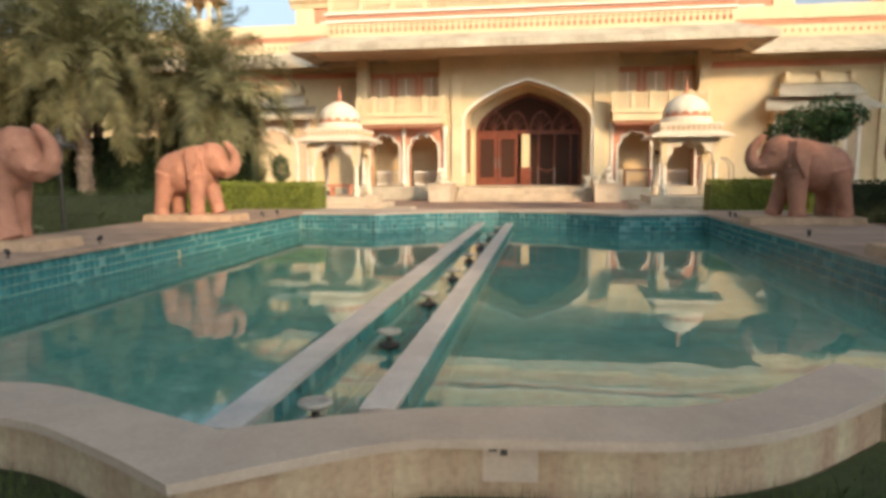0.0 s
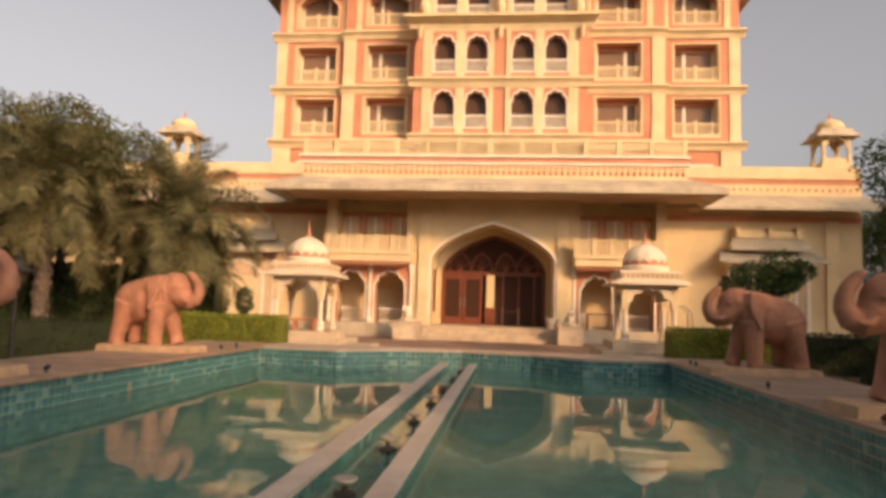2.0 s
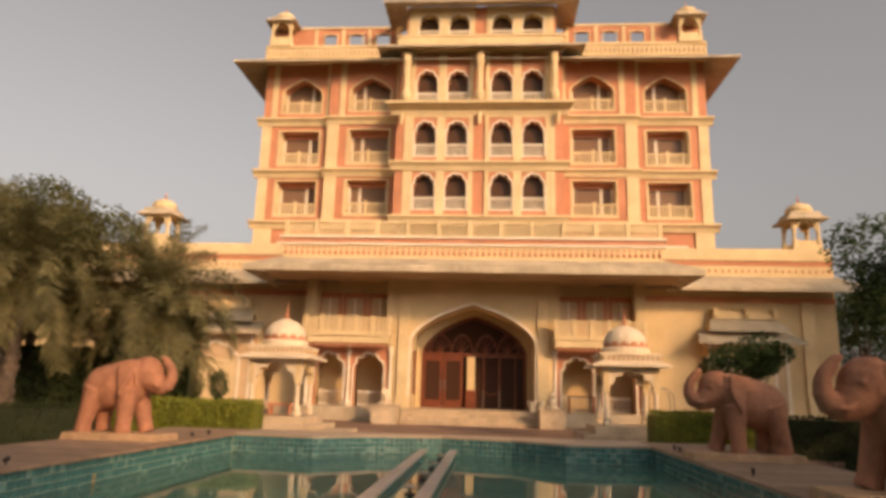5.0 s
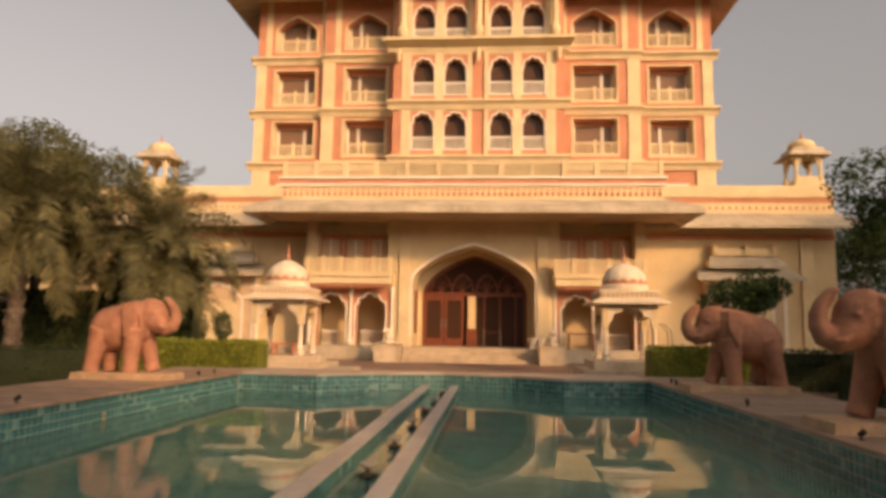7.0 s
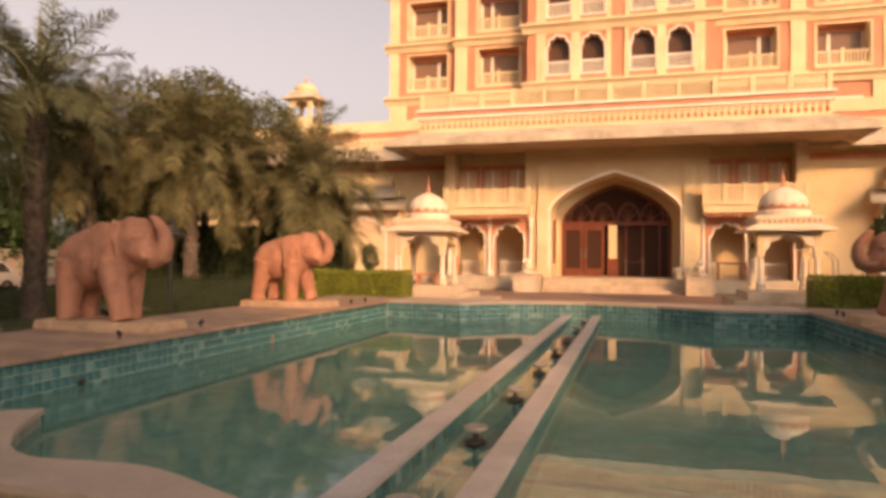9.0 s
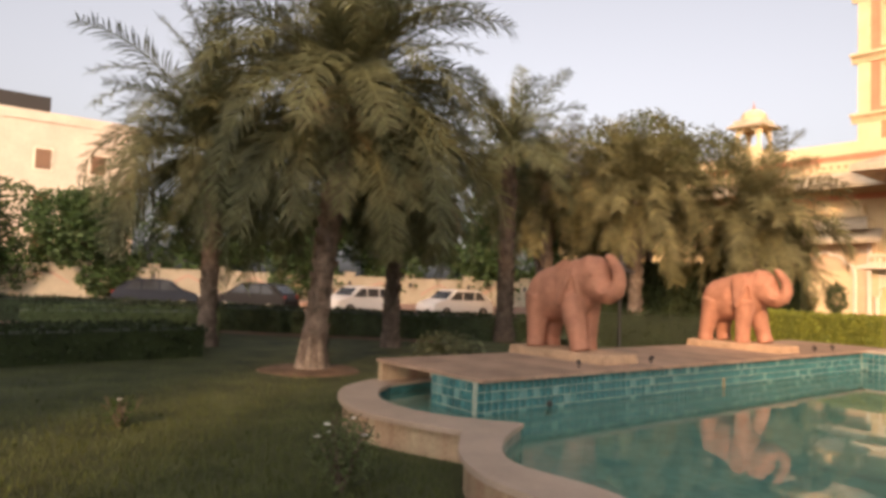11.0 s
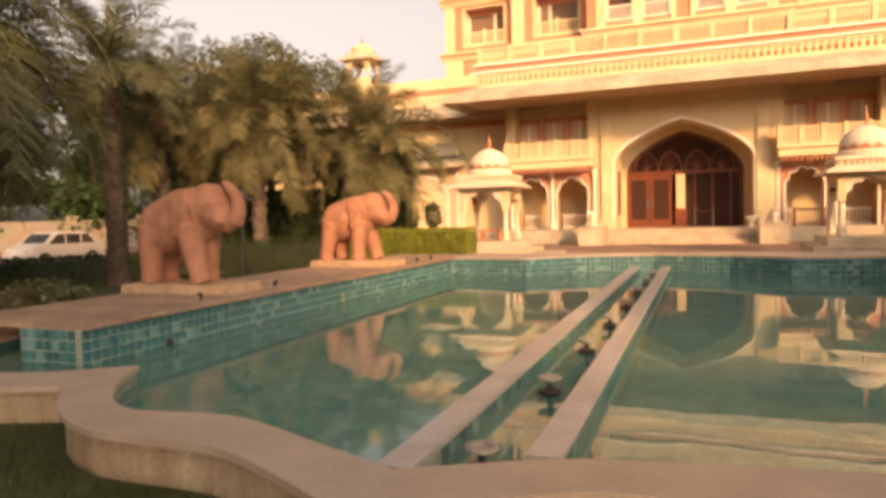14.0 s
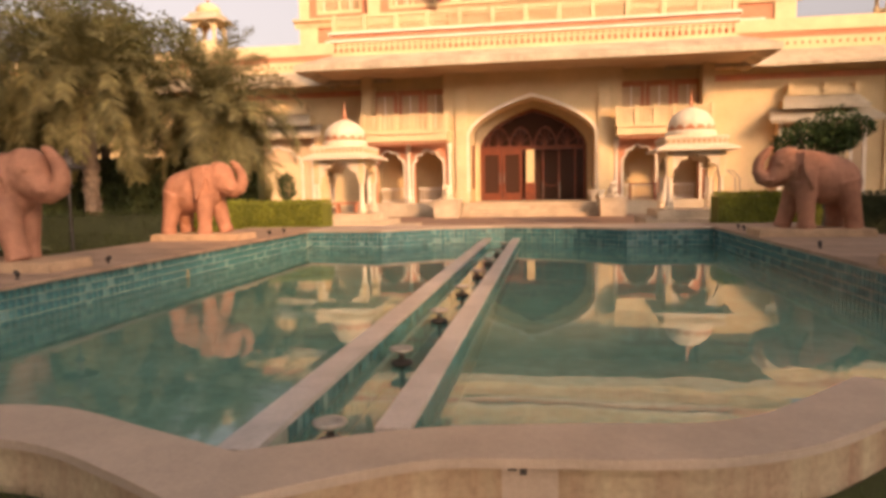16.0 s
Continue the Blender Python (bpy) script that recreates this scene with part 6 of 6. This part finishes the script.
# pots, stand and bench before the doors
for x, y in ((PX + 2.75, 31.5), (PX + 3.1, 31.7)):
    k = thing("stone_urn", "squat pale stone urn beside the doorway", "urn", "urns at the doorway", at=pose(x, y, FLOOR))
    bm = bmesh.new()
    lathe(bm, 0, 0, [(0.14, 0), (0.16, 0.06), (0.08, 0.14), (0.2, 0.34), (0.24, 0.46), (0.26, 0.5), (0.2, 0.5)], 16)
    part("bowl", bm, MARBLE, k, smooth=True)
k = thing("luggage_stand", "brass stand at the entrance doors", "stand", at=pose(PX + 0.9, 33.4, FLOOR))
for x in (-0.4, 0.4):
    bm = bmesh.new()
    lathe(bm, x, 0, [(0.1, 0), (0.1, 0.02), (0.02, 0.04), (0.02, 0.85), (0.04, 0.9)], 10)
    part("post", bm, METAL, k)
bm = bmesh.new()
tube(bm, [(-0.4, 0, 0.85), (0.0, 0, 0.68), (0.4, 0, 0.85)], [0.018] * 3, 6)
part("rope", bm, WOOD, k)
k = thing("console_table", "dark wooden table under the arch", "table", at=pose(PX + 5.0, 31.75, FLOOR))
part("tabletop", boxes((-0.6, 0.6, -0.25, 0.25, 0.7, 0.76)), WOOD, k)
for x in (-0.55, 0.55):
    for y in (-0.2, 0.2):
        part("leg", boxes((x - 0.03, x + 0.03, y - 0.03, y + 0.03, 0, 0.7)), WOOD, k)
# luggage trolley near the shaded hedge
k = thing("luggage_trolley", "metal luggage trolley with bowed frame", "trolley", at=pose(5.9, 24.5, G))
part("platform", boxes((-0.5, 0.5, -0.3, 0.3, 0.25, 0.32)), IRON, k)
for y in (-0.28, 0.28):
    bm = bmesh.new()
    tube(bm, [(-0.45, y, 0.3), (-0.42, y, 1.5), (-0.2, y, 1.75), (0.2, y, 1.75), (0.42, y, 1.5), (0.45, y, 0.3)], [0.02] * 6, 6)
    part("hoop", bm, METAL, k)
for x in (-0.4, 0.4):
    for y in (-0.25, 0.25):
        bm = bmesh.new()
        lathe(bm, x, y, [(0.08, 0.0), (0.1, 0.1), (0.08, 0.22)], 10)
        part("wheel", bm, RUBBER, k)

# ---- paving slabs of the decks ----
def slab_mesh(w, d, t):
    bm = bmesh.new()
    frustum(bm, 0, 0, -t, -0.006, w / 2, d / 2, w / 2, d / 2)
    frustum(bm, 0, 0, -0.006, 0, w / 2, d / 2, w / 2 - 0.006, d / 2 - 0.006)
    me = bpy.data.meshes.new("slab")
    bmesh.ops.recalc_face_normals(bm, faces=bm.faces)
    bm.to_mesh(me)
    bm.free()
    me.materials.append(DECKSTONE)
    return me


SL = slab_mesh(0.765, 0.905, 0.05)
for x0 in (DL, PR - 0.03):
    for i in range(3):
        for j in range(14):
            ob = new("slab", SL)
            ob.parent = pool
            ob.matrix_basis = pose(x0 + 0.03 + 0.385 + i * 0.77, PY0 + 0.44 + j * 0.912, DECK + rng.uniform(-0.002, 0.002))

# channel copings
for x0, x1 in ((-1.74, -1.52), (-0.99, -0.79)):
    y = 3.2 if x0 < -1.2 else 3.6
    while y < 17.3:
        y1 = min(y + 1.1, 17.4)
        part("coping_stone", boxes((x0, x1, y + 0.003, y1 - 0.003, RIM - 0.04, RIM - 0.002)), CHANNELSTONE, pool)
        y = y1

# ---- tiles ----
TP, TG = 0.118, 0.012
def tile_mesh(s):
    bm = bmesh.new()
    h = s / 2
    frustum(bm, 0, 0, 0, 0.006, h, h, h, h)
    frustum(bm, 0, 0, 0.006, 0.009, h, h, h - 0.006, h - 0.006)
    me = bpy.data.meshes.new("tile")
    bmesh.ops.recalc_face_normals(bm, faces=bm.faces)
    bm.to_mesh(me)
    bm.free()
    me.materials.append(TILE)
    return me


TM = tile_mesh(TP - TG)
ROWS = 6
cols = int((PY1 - PY0) / TP)
rest = []
for c in range(cols):
    for rr in range(ROWS):
        z = DECK - 0.055 - TP * (rr + 0.5)
        m = pose(PL, PY0 + TP * (c + 0.5), z, 0, 90, 0) @ pose(0, 0, 0, rng.uniform(-0.8, 0.8), rng.uniform(-0.8, 0.8), 0)
        if c < 74 and rr < 4:
            ob = new("tile", TM)
            ob.parent = pool
            ob.matrix_basis = m
        else:
            rest.append(m)
        rest.append(pose(PR, PY0 + TP * (c + 0.5), z, 0, -90, 0))
for x0, x1 in ((NX[0], PL), (PR, NX[1])):
    for c in range(int((x1 - x0) / TP)):
        for rr in range(5):
            rest.append(pose(x0 + TP * (c + 0.5), PY0, DECK - 0.055 - TP * (rr + 0.5), 90, 0, 0))
for (ax, ay), (bx, by) in zip(FAR, FAR[1:]):
    d = Vector((bx - ax, by - ay))
    a = math.degrees(math.atan2(d.y, d.x))
    cells = round(d.length / TP)
    for c in range(cells):
        f = (c + 0.5) / cells
        for rr in range(5):
            rest.append(pose(ax + d.x * f, ay + d.y * f, DECK - 0.055 - TP * (rr + 0.5), 90, 0, a))
for x, sgn in ((-1.725, -90), (-1.535, 90), (-0.975, -90), (-0.805, 90)):
    for c in range(int(13.75 / TP)):
        for rr in range(4):
            rest.append(pose(x, 3.68 + TP * (c + 0.5), RIM - 0.045 - TP * (rr + 0.5), 0, sgn, 0))
for k in order:
    a, b = lobes[k]
    ln = resample(a, int(sum((q - p).length for p, q in zip(a, a[1:])) / TP))
    oo = resample(b, len(ln) - 1)
    for p, q, o in zip(ln, ln[1:], oo):
        d = q - p
        n_ = Vector((d.y, -d.x)).normalized()
        if n_.dot(o - p) < 0:
            n_ = -n_
        ag = math.degrees(math.atan2(-n_.y, -n_.x))
        c = (p + q) / 2 + n_ * 0.028
        for rr in range(4):
            rest.append(pose(c.x, c.y, RIM - 0.055 - TP * (rr + 0.5), 0, 0, ag) @ pose(0, 0, 0, 0, 90, 0))
base = [v.co.copy() for v in TM.vertices]
polys = [tuple(p.vertices) for p in TM.polygons]
verts, faces = [], []
for m in rest:
    b = len(verts)
    verts += [tuple(m @ v) for v in base]
    faces += [tuple(b + i for i in p) for p in polys]
me = bpy.data.meshes.new("tiling")
me.from_pydata(verts, [], faces)
me.materials.append(TILE)
ob = new("tiling", me)
ob.parent = pool
tagged(ob, "teal glazed tiles lining the pool", kind="stuff")
